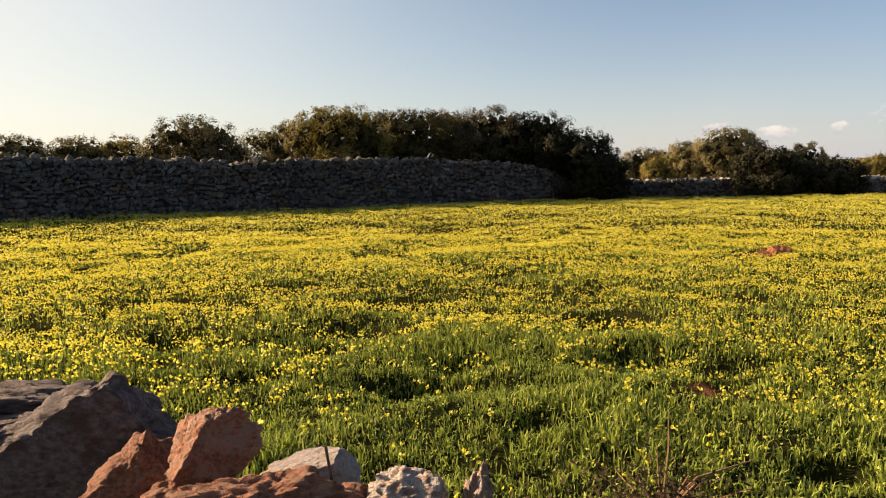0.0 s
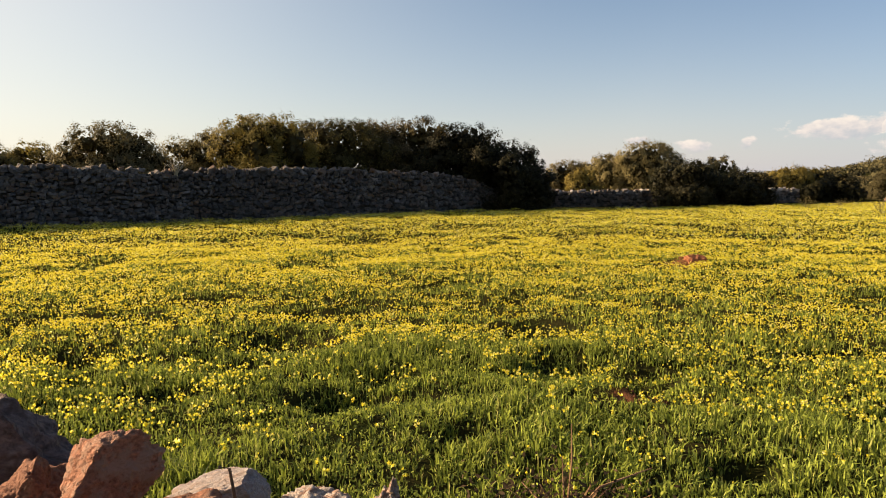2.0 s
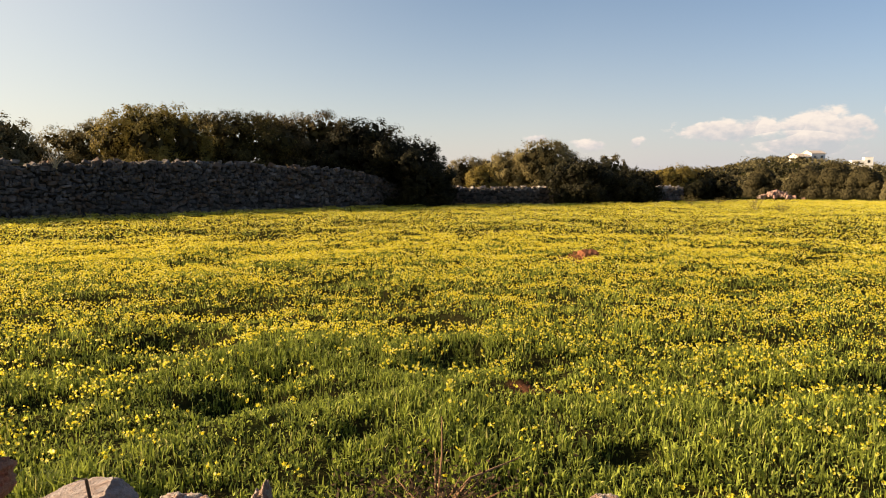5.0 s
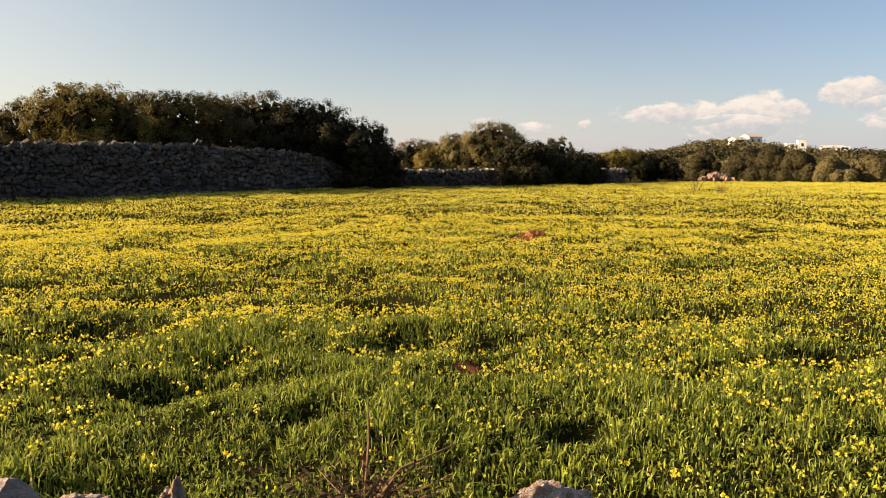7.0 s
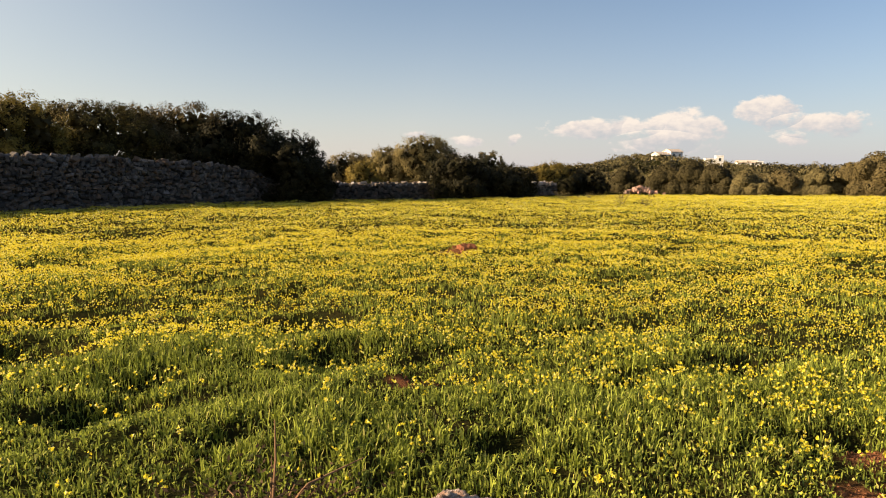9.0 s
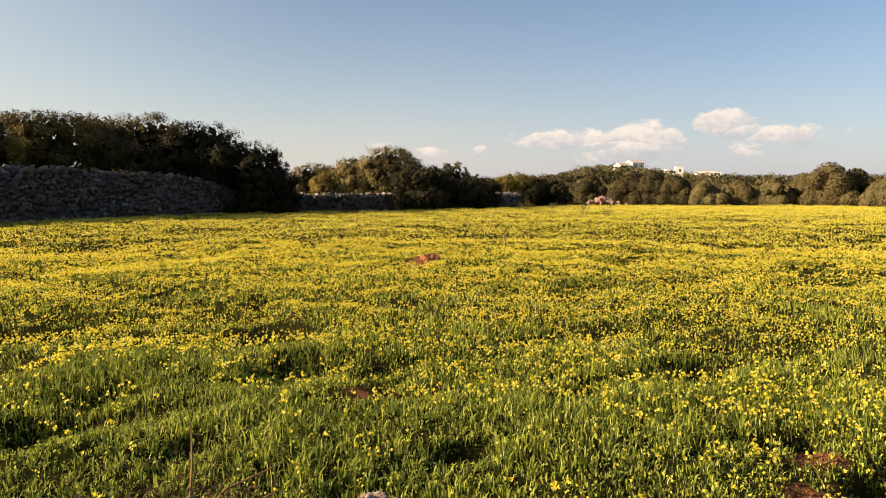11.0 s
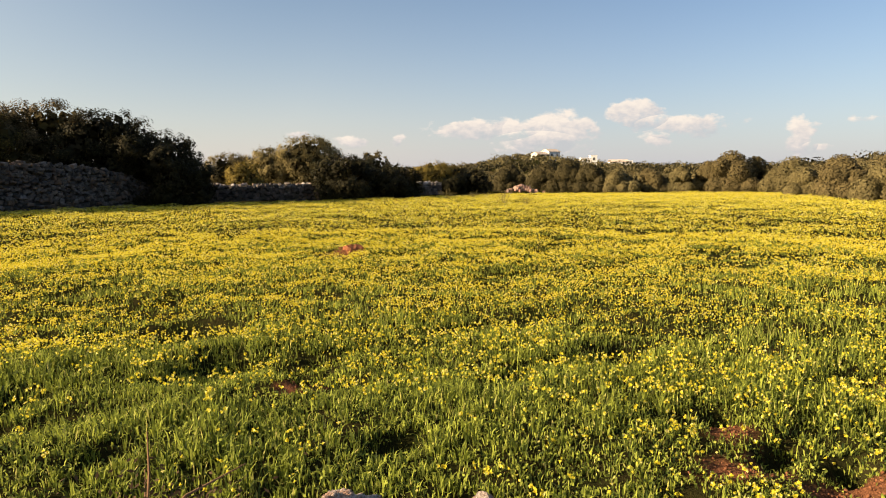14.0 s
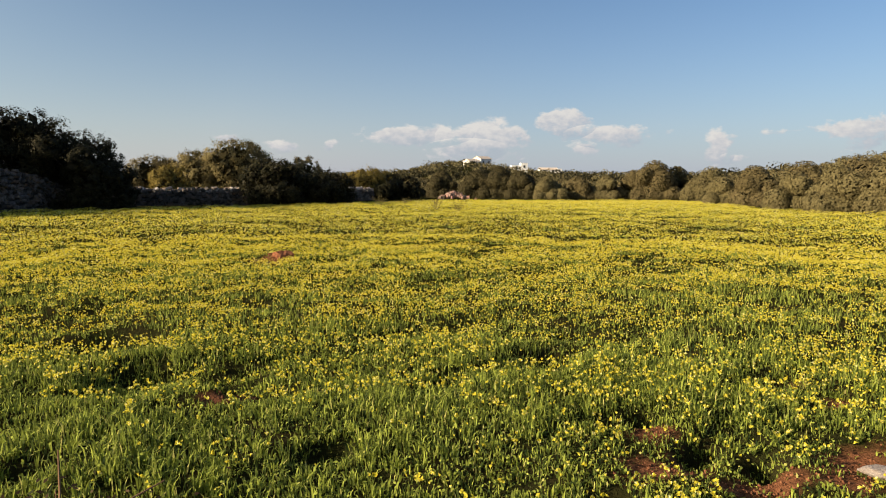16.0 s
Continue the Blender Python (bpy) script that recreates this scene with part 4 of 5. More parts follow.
def drystone(name, label, line, single, course=0.13, thick=0.55, seed=1, coping=COPING_SUNLIT):
    """A drystone wall along plan points (x, y, height): a core, and a face of rough stones towards the field.
    single: stretch (from, to) of the wall, in metres along it, where each stone is its own object."""
    r = np.random.default_rng(seed)
    pts = [Vector((x, y, 0)) for x, y, _ in line]
    tops = [h for *_, h in line]
    runs = np.concatenate([[0], np.cumsum([(q - p).length for p, q in zip(pts, pts[1:])])])
    thing = empty(name, Matrix.Identity(4), label, "stone wall", kind="structure")

    def spot(s):
        k = min(max(int(np.searchsorted(runs, s)) - 1, 0), len(pts) - 2)
        f = (s - runs[k]) / (runs[k + 1] - runs[k])
        d = (pts[k + 1] - pts[k]).normalized()
        return pts[k].lerp(pts[k + 1], f), d, tops[k] + (tops[k + 1] - tops[k]) * f

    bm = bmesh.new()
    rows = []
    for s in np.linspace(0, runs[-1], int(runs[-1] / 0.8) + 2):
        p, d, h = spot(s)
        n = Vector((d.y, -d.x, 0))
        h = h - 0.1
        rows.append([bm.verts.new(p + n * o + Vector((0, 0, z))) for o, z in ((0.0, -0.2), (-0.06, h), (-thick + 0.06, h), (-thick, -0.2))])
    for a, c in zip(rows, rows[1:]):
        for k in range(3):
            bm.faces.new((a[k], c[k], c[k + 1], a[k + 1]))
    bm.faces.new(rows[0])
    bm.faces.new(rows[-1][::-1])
    part("core", bm, WALL_CORE_SHADE, thing)
    vs, fs, at, made = [], [], 0, 0
    z = -0.05
    top_most = max(tops)
    while z < top_most:
        ch = course * r.uniform(0.75, 1.3)
        s = r.uniform(0, 0.3)
        while s < runs[-1]:
            w = r.choice([0.08, 0.12, 0.16, 0.2, 0.29]) * r.uniform(0.8, 1.25)
            p, d, h = spot(min(s + w / 2, runs[-1]))
            last = z + ch > h - 0.16
            if z < h - 0.1:
                n = Vector((d.y, -d.x, 0))
                hh = ch * r.uniform(0.7, 1.3) * (1.15 if last else 1)
                zz = z + ch / 2 + r.normal(0, 0.035) + 0.22 * (float(vnoise(s, z * 2, 1.1, seed)) - 0.5)
                for rear in (0, 1) if last else (0,):
                    q = p + n * (r.uniform(-0.05, 0.035) - rear * thick * 0.6) + Vector((0, 0, zz + rear * 0.03))
                    m = (Matrix.Translation(q) @ Matrix.Rotation(math.atan2(d.y, d.x), 4, "Z")
                         @ Euler((r.normal(0, 0.18), r.normal(0, 0.34), r.normal(0, 0.2))).to_matrix().to_4x4()
                         @ Matrix.Diagonal((w * 0.98, r.uniform(0.2, 0.32), hh * 0.97, 1)))
                    kind = int(r.integers(len(STONES)))
                    if single[0] < s < single[1] and made < 300:
                        ob = new("stone", STONES[kind])
                        ob.parent, ob.matrix_basis = thing, m
                        made += 1
                    else:
                        co, tri = SHAPES[kind]
                        vs.append(co @ np.array(m.to_3x3()).T + np.array(m.translation))
                        fs.append(tri + at)
                        at += len(co)
            s += w
        z += ch
    cv, cf, ca, s = [], [], 0, 0.0
    while s < runs[-1]:
        w = r.uniform(0.14, 0.34)
        p, d, h = spot(min(s + w / 2, runs[-1]))
        q = p + Vector((d.y, -d.x, 0)) * r.uniform(-0.3, 0.02) + Vector((0, 0, h - 0.02 + r.uniform(-0.09, 0.07)))
        m = (Matrix.Translation(q) @ Matrix.Rotation(math.atan2(d.y, d.x), 4, "Z") @ Euler(r.normal(0, 0.35, 3)).to_matrix().to_4x4()
             @ Matrix.Diagonal((w, r.uniform(0.18, 0.3), r.uniform(0.1, 0.2), 1)))
        co, tri = SHAPES[int(r.integers(len(STONES)))]
        cv.append(co @ np.array(m.to_3x3()).T + np.array(m.translation))
        cf.append(tri + ca)
        ca += len(co)
        s += w * r.uniform(0.6, 2.2)
    tagged(part("coping_stones", np_mesh("coping_stones", np.concatenate(cv), np.concatenate(cf), coping), None, thing, "loose coping stones with sun and shade put into their colour"), kind="stuff")
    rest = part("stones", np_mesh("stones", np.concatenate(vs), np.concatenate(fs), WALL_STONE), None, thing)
    tagged(rest, kind="stuff")
    return thing


def on(heading, d, h):
    p = polar(heading, d)
    return (p.x, p.y, h)


def crest_place(heading, d, height):
    return Vector(crest(heading, d, height))


def crest(heading, d, height):
    return on(heading, d, EYE + d * math.tan(radians(height)))


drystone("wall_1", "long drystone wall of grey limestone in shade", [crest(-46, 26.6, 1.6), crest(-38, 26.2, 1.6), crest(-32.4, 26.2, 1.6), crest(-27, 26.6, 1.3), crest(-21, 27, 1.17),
         crest(-15.5, 27.3, 0.98), crest(-11.8, 27.6, 1.16), crest(-3.8, 29, 1.13), crest(2, 30.5, 0.95), crest(7, 32, 0.5), on(9.5, 33.2, 1.2), on(11, 34, 0.7)], (16.0, 18.8), coping=COPING_SHADED)
drystone("wall_2", "low drystone wall with coping stones coloured pale as sunlit", [crest(12.5, 37, -0.85), crest(15.5, 37, -0.8), crest(19, 37.2, -0.83), crest(22.2, 37.5, -0.85), crest(24.5, 38, -1.0), on(29, 40, 0.7)], (0.5, 5.0), course=0.16, seed=2)
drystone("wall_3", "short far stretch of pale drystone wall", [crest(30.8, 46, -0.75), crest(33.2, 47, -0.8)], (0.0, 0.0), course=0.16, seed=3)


# ---- the tumbled wall in front ----
def rock(name, label, mat, place, size, seed, rot=(0, 0, 0), cuts=9, rough=1.0, level=5, faces=(), strata=0.0):
    """A broken boulder: a ball cut by planes, then weathered by noise in three sizes."""
    r = np.random.default_rng(seed)
    bm = bmesh.new()
    bmesh.ops.create_icosphere(bm, subdivisions=level, radius=1.0)
    planes = []
    for _ in range(cuts):
        n = Vector(r.normal(0, 1, 3)).normalized()
        planes.append((n, r.uniform(0.5, 0.82)))
    planes += [(Vector(n).normalized(), d) for *n, d in faces]
    off = Vector(r.uniform(-50, 50, 3))
    for v in bm.verts:
        p = v.co.copy()
        for n, d in planes:
            k = p.dot(n) - d
            if k > 0:
                p -= n * k * 0.93
        q = p * 1.0 + off
        fold = noise.fractal(q * 1.6, 0.9, 2.0, 4) * 0.15
        ridge = (0.4 - abs(noise.noise(q * 2.7))) * 0.2
        grit = noise.fractal(q * 6.0, 0.7, 2.1, 5) * 0.06 - max(0.0, noise.noise(q * 9.0) - 0.25) * 0.16
        bed = 0.0
        if strata:
            h = (p.z + 0.25 * p.x + 0.18 * noise.noise(q * 1.3)) * 3.4
            bed = strata * (abs(2 * (h - math.floor(h)) - 1) - 0.5)
        v.co = p * (1 + (fold + ridge + grit) * rough + bed)
    for f in bm.faces:
        f.smooth = True
    me = bpy.data.meshes.new(name)
    bm.to_mesh(me)
    bm.free()
    me.materials.append(mat)
    ob = new(name, me)
    ob.matrix_world = Matrix.Translation(place) @ Euler([radians(a) for a in rot]).to_matrix().to_4x4() @ Matrix.Diagonal((*size, 1))
    return tagged(ob, label)


near_wall = empty("wall_near", Matrix.Identity(4), "tumbled drystone wall of grey and red-stained limestone", "stone wall", kind="structure")


def near_stone(label, mat, heading, height, d, size, seed, rot=(0, 0, 0), **k):
    ob = rock("stone", label, mat, seen_at(heading, height, d), size, seed, rot, **k)
    ob.parent = near_wall
    return ob


near_stone("flat grey limestone slab with ledges", ROCK_GREY, -33.6, -15.9, 1.5, (0.2, 0.09, 0.038), 3, (0, 2, 0), cuts=1, level=6, rough=1.3, strata=0.1)
near_stone("thin grey limestone slab", ROCK_GREY, -34.2, -17.2, 1.43, (0.14, 0.07, 0.022), 8, (0, -7, 0), cuts=2, level=6, rough=1.3)
near_stone("grey limestone block set back under the slab", ROCK_GREY, -35.0, -19.4, 1.6, (0.26, 0.08, 0.085), 10, (0, 0, 0), cuts=3, level=5)
near_stone("wedge-shaped grey limestone boulder", ROCK_GREY, -28.2, -20.3, 1.28, (0.26, 0.13, 0.2), 9, (0, 0, 0), cuts=0, level=6, rough=1.1,
           faces=((0.06, -0.96, -0.2, 0.3), (0.15, 0.0, 0.99, 0.7), (-0.62, -0.13, 0.785, 0.445), (0.87, 0.0, 0.5, 0.52), (0.1, 0.9, 0.3, 0.4)), strata=0.03)
near_stone("red-stained limestone block with a sloping top", ROCK_RED, -19.5, -20.7, 0.95, (0.063, 0.07, 0.055), 12, (0, 0, 0), cuts=2, level=6, rough=1.05,
           faces=((-0.38, -0.24, 0.9, 0.6), (-0.75, -0.5, 0.45, 0.5), (1, 0.0, 0.1, 0.85), (0.62, -0.78, 0.05, 0.34), (0.3, -0.9, -0.3, 0.6)))
near_stone("orange-red broken limestone ridge", ROCK_RED, -25.2, -23.0, 1.05, (0.088, 0.06, 0.078), 15, (0, 0, 0), cuts=0, level=6, rough=1.35,
           faces=((-0.714, -0.18, 0.7, 0.48), (0.8, 0.0, 0.6, 0.66), (0.0, -1, 0.2, 0.5)))
near_stone("orange-red broken limestone", ROCK_RED, -22.0, -24.8, 0.96, (0.075, 0.06, 0.045), 16, (0, -24, 0), cuts=4, level=6)
near_stone("pitted grey and orange limestone slab", ROCK_RED, -15.8, -26.0, 0.78, (0.102, 0.05, 0.044), 19, (0, 3, 0), cuts=2, level=6, rough=1.4,
           faces=((-0.3, -0.22, 1, 0.66),))
near_stone("smooth pale lilac-grey limestone", ROCK_LILAC, -11.7, -24.0, 0.965, (0.082, 0.04, 0.047), 23, (0, 0, 0), cuts=0, rough=0.6, level=6,
           faces=((-0.52, -0.15, 0.84, 0.38), (1, -0.1, 0.3, 0.7), (0, -1, 0, 0.7)))
near_stone("small purple-brown stone", ROCK_RED, -8.0, -26.0, 0.8, (0.025, 0.03, 0.02), 25, (0, 0, 0), level=4)
near_stone("pale pitted limestone", ROCK_PALE, -3.4, -26.2, 0.77, (0.064, 0.05, 0.036), 27, (0, -10, 0), rough=1.5, level=6, cuts=5)
near_stone("pointed pale limestone splinter", ROCK_PALE, 2.7, -26.0, 0.77, (0.021, 0.022, 0.044), 31, (0, 10, 0), rough=1.8)
near_stone("pale pitted limestone", ROCK_PALE, 30.9, -26.8, 0.68, (0.057, 0.042, 0.034), 35, (0, 6, 0), rough=1.6, level=6, cuts=5)
near_stone("pale limestone fragment", ROCK_PALE, 34.6, -26.2, 0.69, (0.02, 0.024, 0.02), 37, level=4)
near_stone("pale limestone fragment", ROCK_PALE, 40.9, -25.9, 1.01, (0.02, 0.03, 0.03), 43, level=4)
near_stone("pale limestone fragment", ROCK_PALE, 59.8, -24.4, 1.94, (0.035, 0.05, 0.045), 47, level=4)
# larger blocks that carry them
for heading, height, d, size, seed in ((-33, -28, 1.5, 0.24, 51), (-26, -33, 1.25, 0.22, 52), (-19, -33, 0.98, 0.16, 53), (-12, -36, 0.92, 0.17, 54), (-4, -39, 0.85, 0.16, 55),
                                       (3, -39, 0.82, 0.14, 56), (14, -41, 0.72, 0.14, 57), (24, -41, 0.7, 0.14, 60), (33, -39, 0.72, 0.14, 58), (41, -35, 1.04, 0.15, 59), (59.8, -30, 1.98, 0.2, 62)):
    near_stone("grey limestone wall block", ROCK_GREY, heading, height, d, (size, size * 0.9, size * 0.8), seed, level=4)

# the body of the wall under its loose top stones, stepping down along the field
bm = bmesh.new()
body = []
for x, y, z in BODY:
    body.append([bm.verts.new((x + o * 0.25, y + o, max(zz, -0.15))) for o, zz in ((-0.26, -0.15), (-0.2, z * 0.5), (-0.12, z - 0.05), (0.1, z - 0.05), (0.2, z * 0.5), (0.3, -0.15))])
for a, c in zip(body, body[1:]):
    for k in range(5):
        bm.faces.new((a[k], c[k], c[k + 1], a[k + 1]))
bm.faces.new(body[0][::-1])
part("core", bm, WALL_CORE_SHADE, near_wall)
# its rough faces, stone on stone, on both sides
fr = np.random.default_rng(91)
face_meshes = [me.copy() for me in STONES]
for me in face_meshes:
    me.materials[0] = ROCK_GREY
spine = BODY
for (x0, y0, z0), (x1, y1, z1) in zip(spine, spine[1:]):
    run = math.hypot(x1 - x0, y1 - y0)
    turn = math.atan2(y1 - y0, x1 - x0)
    s_at = fr.uniform(0, 0.08)
    while s_at < run:
        w = fr.uniform(0.17, 0.32)
        f = min((s_at + w / 2) / run, 1.0)
        x, y, z = x0 + (x1 - x0) * f, y0 + (y1 - y0) * f, z0 + (z1 - z0) * f
        s_at += w
        h = 0.02
        while h < z - 0.16:
            tall = fr.uniform(0.12, 0.2)
            for side in (-1, 1):
                out = side * (0.27 - 0.13 * h / max(z, 0.2)) + 0.02
                ob = new("stone", face_meshes[int(fr.integers(len(face_meshes)))])
                ob.parent = near_wall
                ob.matrix_basis = (Matrix.Translation((x + out * 0.25, y + out, h + tall * 0.45)) @ Matrix.Rotation(turn, 4, "Z")
                                   @ Euler(fr.normal(0, 0.16, 3)).to_matrix().to_4x4() @ Matrix.Diagonal((w * 1.02, 0.16, tall * 1.02, 1)))
            h += tall
        if z > 0.25:
            for side in (-0.07, 0.07):
                ob = new("stone", face_meshes[int(fr.integers(len(face_meshes)))])
                ob.parent = near_wall
                ob.matrix_basis = (Matrix.Translation((x + side * 0.25, y + side, z - 0.1)) @ Matrix.Rotation(turn, 4, "Z")
                                   @ Euler(fr.normal(0, 0.2, 3)).to_matrix().to_4x4() @ Matrix.Diagonal((w * 1.05, 0.17, 0.13, 1)))

# ---- houses on the hill ----
def box(bm, x0, x1, y0, y1, z0, z1):
    v = [bm.verts.new(p) for p in ((x0, y0, z0), (x1, y0, z0), (x1, y1, z0), (x0, y1, z0), (x0, y0, z1), (x1, y0, z1), (x1, y1, z1), (x0, y1, z1))]
    for f in ((0, 1, 5, 4), (1, 2, 6, 5), (2, 3, 7, 6), (3, 0, 4, 7), (4, 5, 6, 7), (3, 2, 1, 0)):
        bm.faces.new([v[k] for k in f])


def gable(bm, x0, x1, y0, y1, z, rise, over=0.3, thick=0.22):
    ym = (y0 + y1) / 2
    x0, x1, y0, y1 = x0 - over, x1 + over, y0 - over, y1 + over
    pts = [(y0, z), (ym, z + rise), (y1, z), (y1, z + thick), (ym, z + rise + thick), (y0, z + thick)]
    a, c = ([bm.verts.new((x, y, h)) for y, h in pts] for x in (x0, x1))
    for k in range(6):
        bm.faces.new((a[k], a[(k + 1) % 6], c[(k + 1) % 6], c[k]))
    for f in ((0, 1, 4, 5), (1, 2, 3, 4)):
        bm.faces.new([a[k] for k in f])
        bm.faces.new([c[k] for k in f[::-1]])


def house(label, heading, d, height, volumes, turn=0.0):
    """A farmhouse of several whitewashed volumes: x0, x1, y0, y1, wall height, roof rise."""
    at = polar(heading, d)
    at.z = float(lie(np.array([at.x]), np.array([at.y]))[0]) + height
    thing = empty("house", Matrix.Translation(at) @ Matrix.Rotation(radians(-heading + turn), 4, "Z"), label, "house", "houses on the hill")
    for x0, x1, y0, y1, h, rise in volumes:
        bm = bmesh.new()
        box(bm, x0, x1, y0, y1, -4, h)
        if rise:
            ym = (y0 + y1) / 2
            for x in (x0 + 0.02, x1 - 0.02):
                bm.faces.new([bm.verts.new(p) for p in ((x, y0, h), (x, y1, h), (x, ym, h + rise))])
        part("wall", bm, WHITE, thing)
        bm = bmesh.new()
        if rise:
            gable(bm, x0, x1, y0, y1, h, rise)
        else:
            box(bm, x0 - 0.1, x1 + 0.1, y0 - 0.1, y1 + 0.1, h + 0.004, h + 0.25)
        part("roof", bm, ROOF if rise else WHITE, thing)
        n = max(1, int((x1 - x0) / 3.2))
        for k in range(n):
            cx = x0 + (x1 - x0) * (k + 0.5) / n
            bm = bmesh.new()
            box(bm, cx - 0.45, cx + 0.45, y0 - 0.05, y0 + 0.1, h * 0.42, h * 0.42 + 1.2)
            window = part("window", bm, GLASS, thing, "small dark window")
            bm = bmesh.new()
            box(bm, cx - 0.6, cx + 0.6, y0 - 0.16, y0 + 0.02, h * 0.42 - 0.14, h * 0.42 - 0.02)
            part("sill", bm, WHITE, window)
    return thing


house("white hilltop farmhouse with low pitched roofs", 42.1, 330, 0.5, [(-6.5, -0.5, 0, 6, 2.0, 1.3), (0.5, 7.0, 1, 7, 3.4, 1.3)], 38)
house("small white flat-roofed house among the scrub", 45.3, 330, 1.2, [(-4, 0.5, 0, 5, 2.4, 0), (0.5, 3.5, 0, 5, 3.6, 0)], 10)
house("long low white farm building among the scrub", 47.7, 320, 1.0, [(-4.5, 3.5, 0, 6, 2.0, 0.9), (3.5, 5.5, 0, 5, 2.3, 0)], 8)

# ---- heap of cleared stones at the field's far edge ----
heap = empty("stone_heap", Matrix.Translation(polar(40.2, 48, 0.02)) @ Matrix.Rotation(radians(-40), 4, "Z"), "heap of pinkish cleared field stones", "stone heap")
hr = np.random.default_rng(77)
heap_meshes = [me.copy() for me in STONES[:8]]
for me in heap_meshes:
    me.materials[0] = HEAP_STONE
for k in range(80):
    u, v = hr.normal(0, 0.4), hr.normal(0, 0.3)
    top = max(0.0, 0.5 * (1 - (u / 1.25) ** 2 - (v / 0.8) ** 2))
    ob = new("stone", heap_meshes[k % 8])
    ob.parent = heap
    ob.matrix_basis = (Matrix.Translation((u * 1.0 - 0.2, v, top * hr.uniform(0.35, 1.0) + 0.06))
                       @ Euler(hr.uniform(0, 6, 3)).to_matrix().to_4x4() @ Matrix.Diagonal((*hr.uniform(0.1, 0.25, 3), 1)))

# ---- flat pale stones in the bare earth ----
for heading, d, sx, sy, sd in ((73.4, 4.05, 0.145, 0.06, 61), (67.5, 3.5, 0.12, 0.05, 63), (69.2, 3.42, 0.05, 0.03, 65)):
    at = polar(heading, d)
    at.z = float(lie(np.array([at.x]), np.array([at.y]))[0]) + 0.035
    ob = rock("flat_stone", "flat pale limestone lying in red earth", ROCK_PALE, at, (sx, sy, 0.036), sd, (-3, 4, -heading + sd % 7 * 3), level=4, cuts=3, faces=((-0.1, 0.05, 1, 0.45),))
    tagged(ob, category="stone", group="field stones")

# ---- clods of red earth on the bare patches ----
CLOD, t, b = material("earth_clod", 1.0)
b.inputs["Specular IOR Level"].default_value = 0.0
link(t, ramp(t, noise_at(t, 26.0, 6.0, 0.7), [(0.3, (0.08, 0.033, 0.017)), (0.7, (0.27, 0.12, 0.06))]), b.inputs["Base Color"])
MOUND, t, b = material("dry_red_earth", 1.0)
b.inputs["Specular IOR Level"].default_value = 0.0
link(t, ramp(t, noise_at(t, 9.0, 6.0, 0.7), [(0.3, (0.11, 0.04, 0.02)), (0.7, (0.4, 0.165, 0.085))]), b.inputs["Base Color"])
tagged(rock("earth_mound", "small mound of dry red earth among the flowers", MOUND, Vector((5.35, 10.85, float(lie(np.array([5.35]), np.array([10.85]))[0]) - 0.06)), (0.19, 0.2, 0.155), 19, (0, 0, -26), cuts=4, rough=1.3), category="soil mound")
cr = np.random.default_rng(8)
cv, cf, at = [], [], 0
for bx, by, ra, rb in BARE:
    for k in range(70 if by < 5 else 60):
        x, y = bx + cr.normal(0, ra * 0.75), by + cr.normal(0, rb * 0.85)
        if bareness(np.array([x]), np.array([y]))[0] < 0.35:
            continue
        size = cr.uniform(0.003, 0.01) * (1.0 if by < 5 else 3.0)
        co, tri = SHAPES[int(cr.integers(len(SHAPES)))]
        m = np.array(Euler(cr.uniform(0, 6, 3)).to_matrix()) @ np.diag(size * cr.uniform(0.7, 1.8, 3))
        cv.append(co @ m.T + [x, y, float(lie(np.array([x]), np.array([y]))[0]) + size * 0.25])
        cf.append(tri + at)
        at += len(co)
tagged(new("soil_clods", np_mesh("soil_clods", np.concatenate(cv), np.concatenate(cf), CLOD, True)), "crumbly red-brown clods of bare earth", "soil", kind="stuff")

# ---- dry bramble and wire among the top stones ----
bramble = empty("bramble", Matrix.Translation((0.2, 0.61, 1.055)) @ Matrix.Diagonal((0.55, 0.55, 0.55, 1)), "withered reddish bramble growing from the tumbled wall", "plant")
br = np.random.default_rng(5)
tips = []


def stem(pts, radii):
    bm = bmesh.new()
    tube(bm, pts, radii, 5)
    part("stem", bm, STALK, bramble)


for k in range(28):
    a, out, up = br.uniform(0, 6.28), br.uniform(0.02, 0.14), br.uniform(0.05, 0.14)
    tip = Vector((out * math.cos(a), out * math.sin(a), up))
    stem([(br.normal(0, 0.008), br.normal(0, 0.008), -0.12), tip * 0.5 + Vector((0, 0, 0.02)), tip], [0.003, 0.0024, 0.001])
    tips.append(tip)
stem([(0, 0, 0.05), (0.06, 0, 0.11), (0.16, 0.02, 0.13)], [0.003, 0.0025, 0.001])
stem([(0, 0, 0.05), (0.01, 0, 0.16), (0.012, 0.01, 0.22)], [0.0025, 0.002, 0.001])
clump = br.normal(0, 1, (700, 3)) * [0.1, 0.06, 0.035] + [-0.03, 0, 0.07]
pts = np.concatenate([clump] + [np.array(t_) * br.uniform(0.3, 1.0, (34, 1)) + br.normal(0, 0.013, (34, 3)) for t_ in tips])
v = leaves(pts, np.tile([0, -0.3, 1.0], (len(pts), 1)), 0.0062, 0.42)
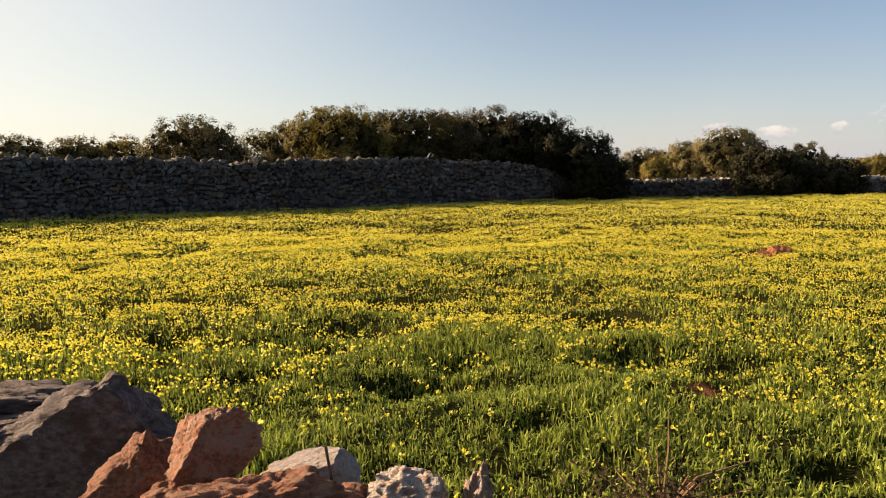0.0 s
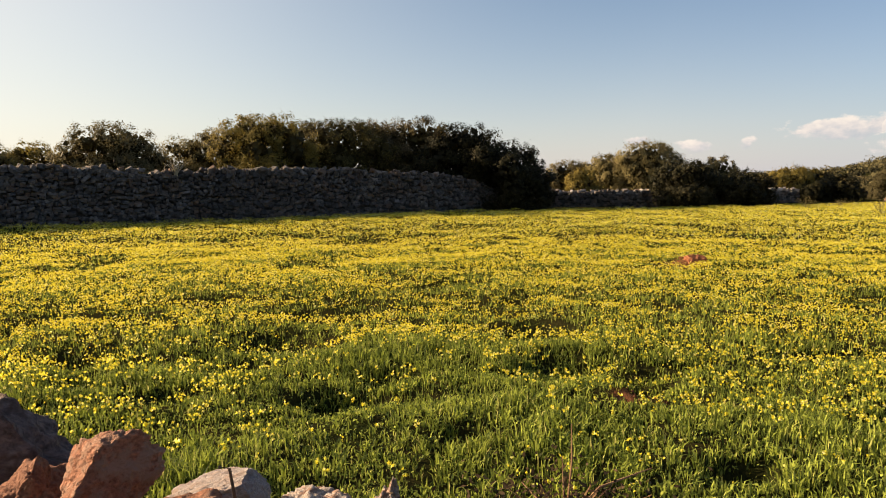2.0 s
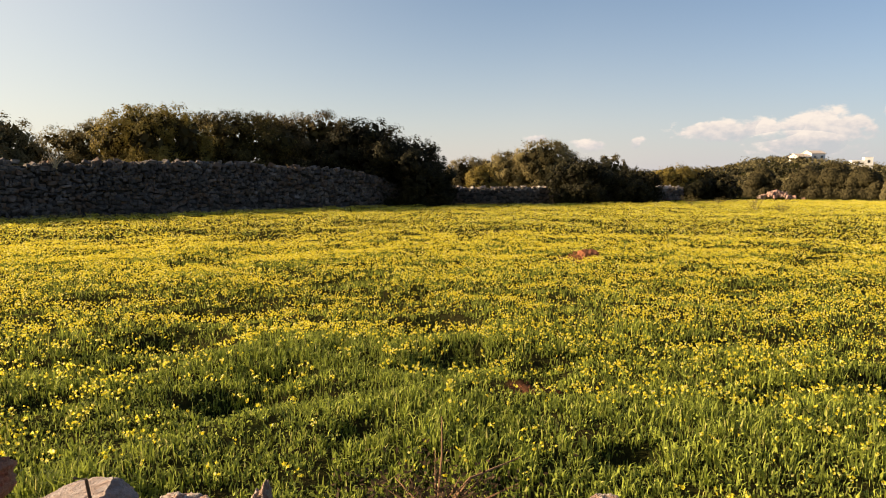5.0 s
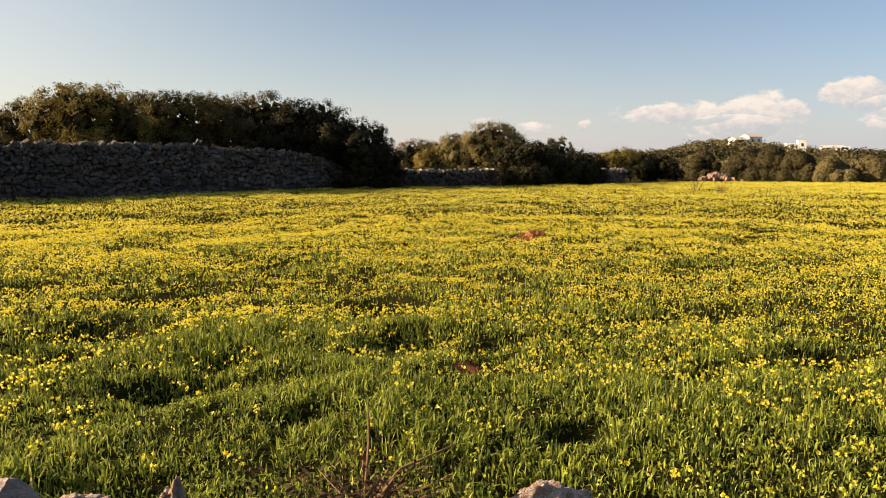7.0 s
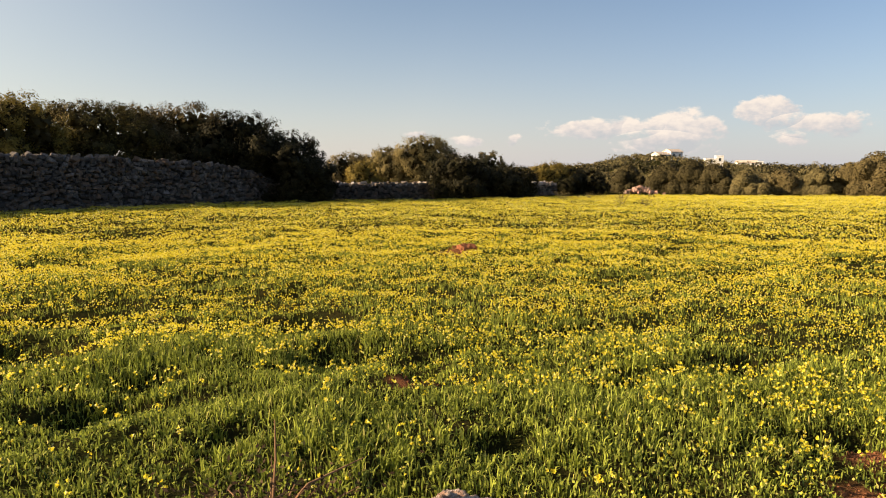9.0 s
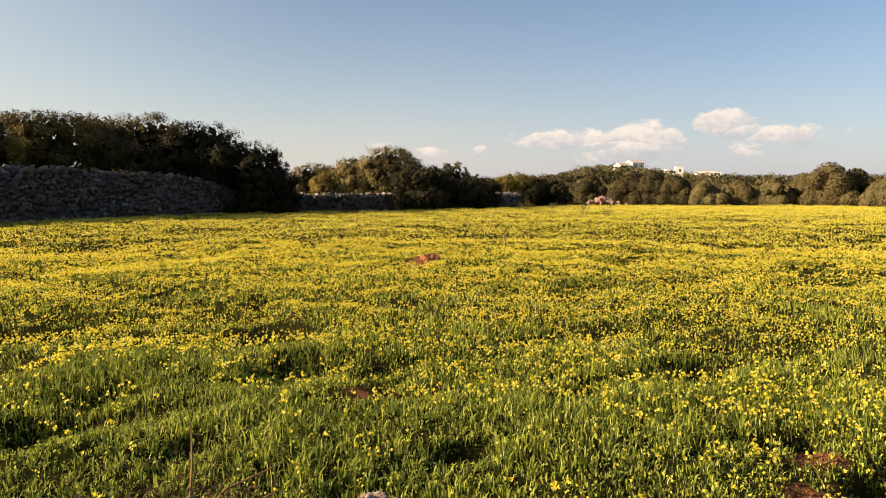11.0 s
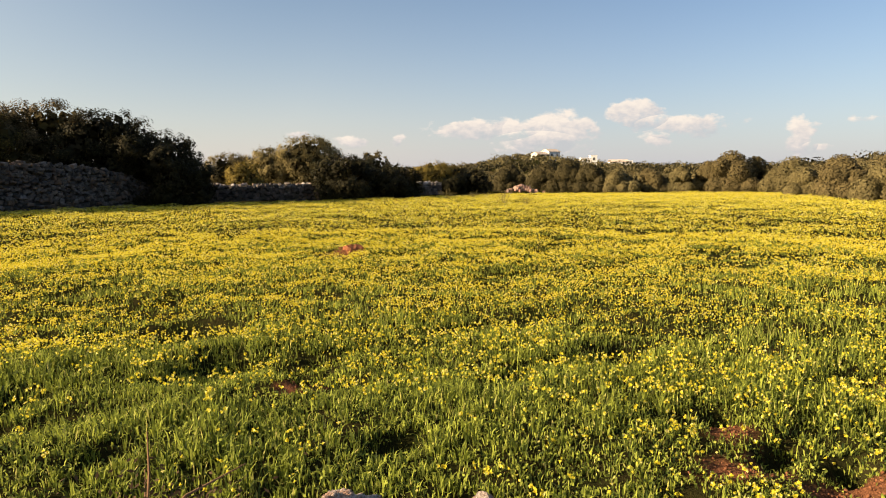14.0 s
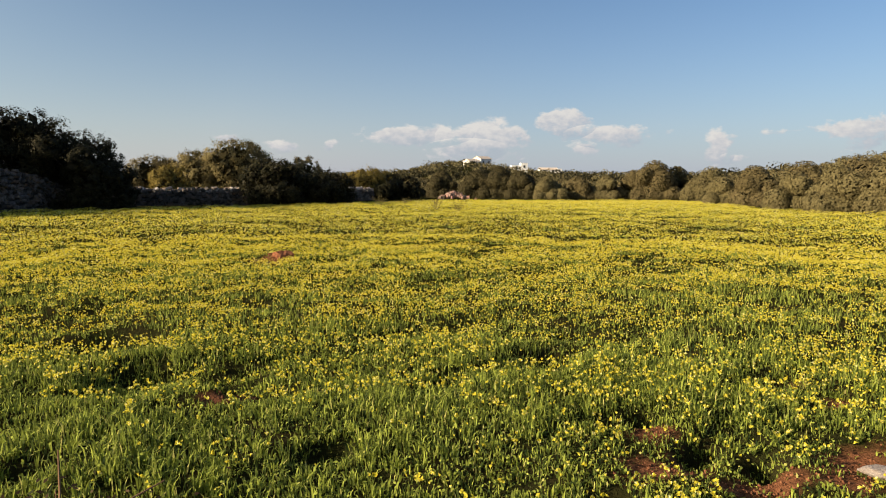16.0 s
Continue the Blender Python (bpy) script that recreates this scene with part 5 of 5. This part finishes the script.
tagged(part("leaves", np_mesh("leaves", v, np.arange(len(v)).reshape(-1, 4), BRAMBLE), None, bramble, "withered brown leaves"), kind="stuff")

bm = bmesh.new()
a0, a1 = seen_at(-9.74, -25.4, 0.8), seen_at(-10.3, -21.9, 0.8)
tube(bm, [a0 - Vector((0, 0, 0.05)), a0, a1, a1 + Vector((-0.012, 0, 0.002))], [0.002, 0.002, 0.0018, 0.0018], 8)
me = bpy.data.meshes.new("bent_wire")
bm.to_mesh(me)
bm.free()
me.materials.append(ROD)
tagged(new("bent_wire", me), "thin dark bent wire standing among the wall stones", "wire")

# ---- dry weeds standing above the flowers ----
for heading, d, h in ((33.8, 36, 0.65), (38.5, 31, 0.7), (40.4, 30, 0.55), (36, 38, 0.5)):
    weed = empty("dry_weed", Matrix.Translation(polar(heading, d, 0.0)), "thin greyish dry weed standing above the flowers", "plant", "dry weeds")
    ends = []
    for k in range(16):
        bm = bmesh.new()
        e = Vector((br.normal(0, 0.28), br.normal(0, 0.2), h * br.uniform(0.6, 1.0)))
        tube(bm, [(br.normal(0, 0.06), 0, -0.05), e * 0.55, e], [0.008, 0.006, 0.003], 4)
        part("stem", bm, OLIVE, weed)
        ends.append(e)
    pts = np.concatenate([np.array(e) * br.uniform(0.5, 1.0, (8, 1)) + br.normal(0, 0.04, (8, 3)) for e in ends])
    v = leaves(pts, np.tile([0, 0, 1.0], (len(pts), 1)), 0.03, 0.5)
    tagged(part("leaves", np_mesh("leaves", v, np.arange(len(v)).reshape(-1, 4), OLIVE), None, weed), kind="stuff")

# ---- pale sprig on top of the long wall ----
sprig = empty("wall_sprig", Matrix.Translation(crest_place(-15.1, 27.2, 0.95)), "pale dry sprig growing on top of the stone wall", "plant")
for k in range(22):
    bm = bmesh.new()
    e = Vector((br.normal(0, 0.22), br.normal(0, 0.12), br.uniform(0.15, 0.5)))
    tube(bm, [(br.normal(0, 0.04), 0, -0.15), e * 0.5, e], [0.012, 0.009, 0.005], 4)
    part("stem", bm, DRY_STEM, sprig)
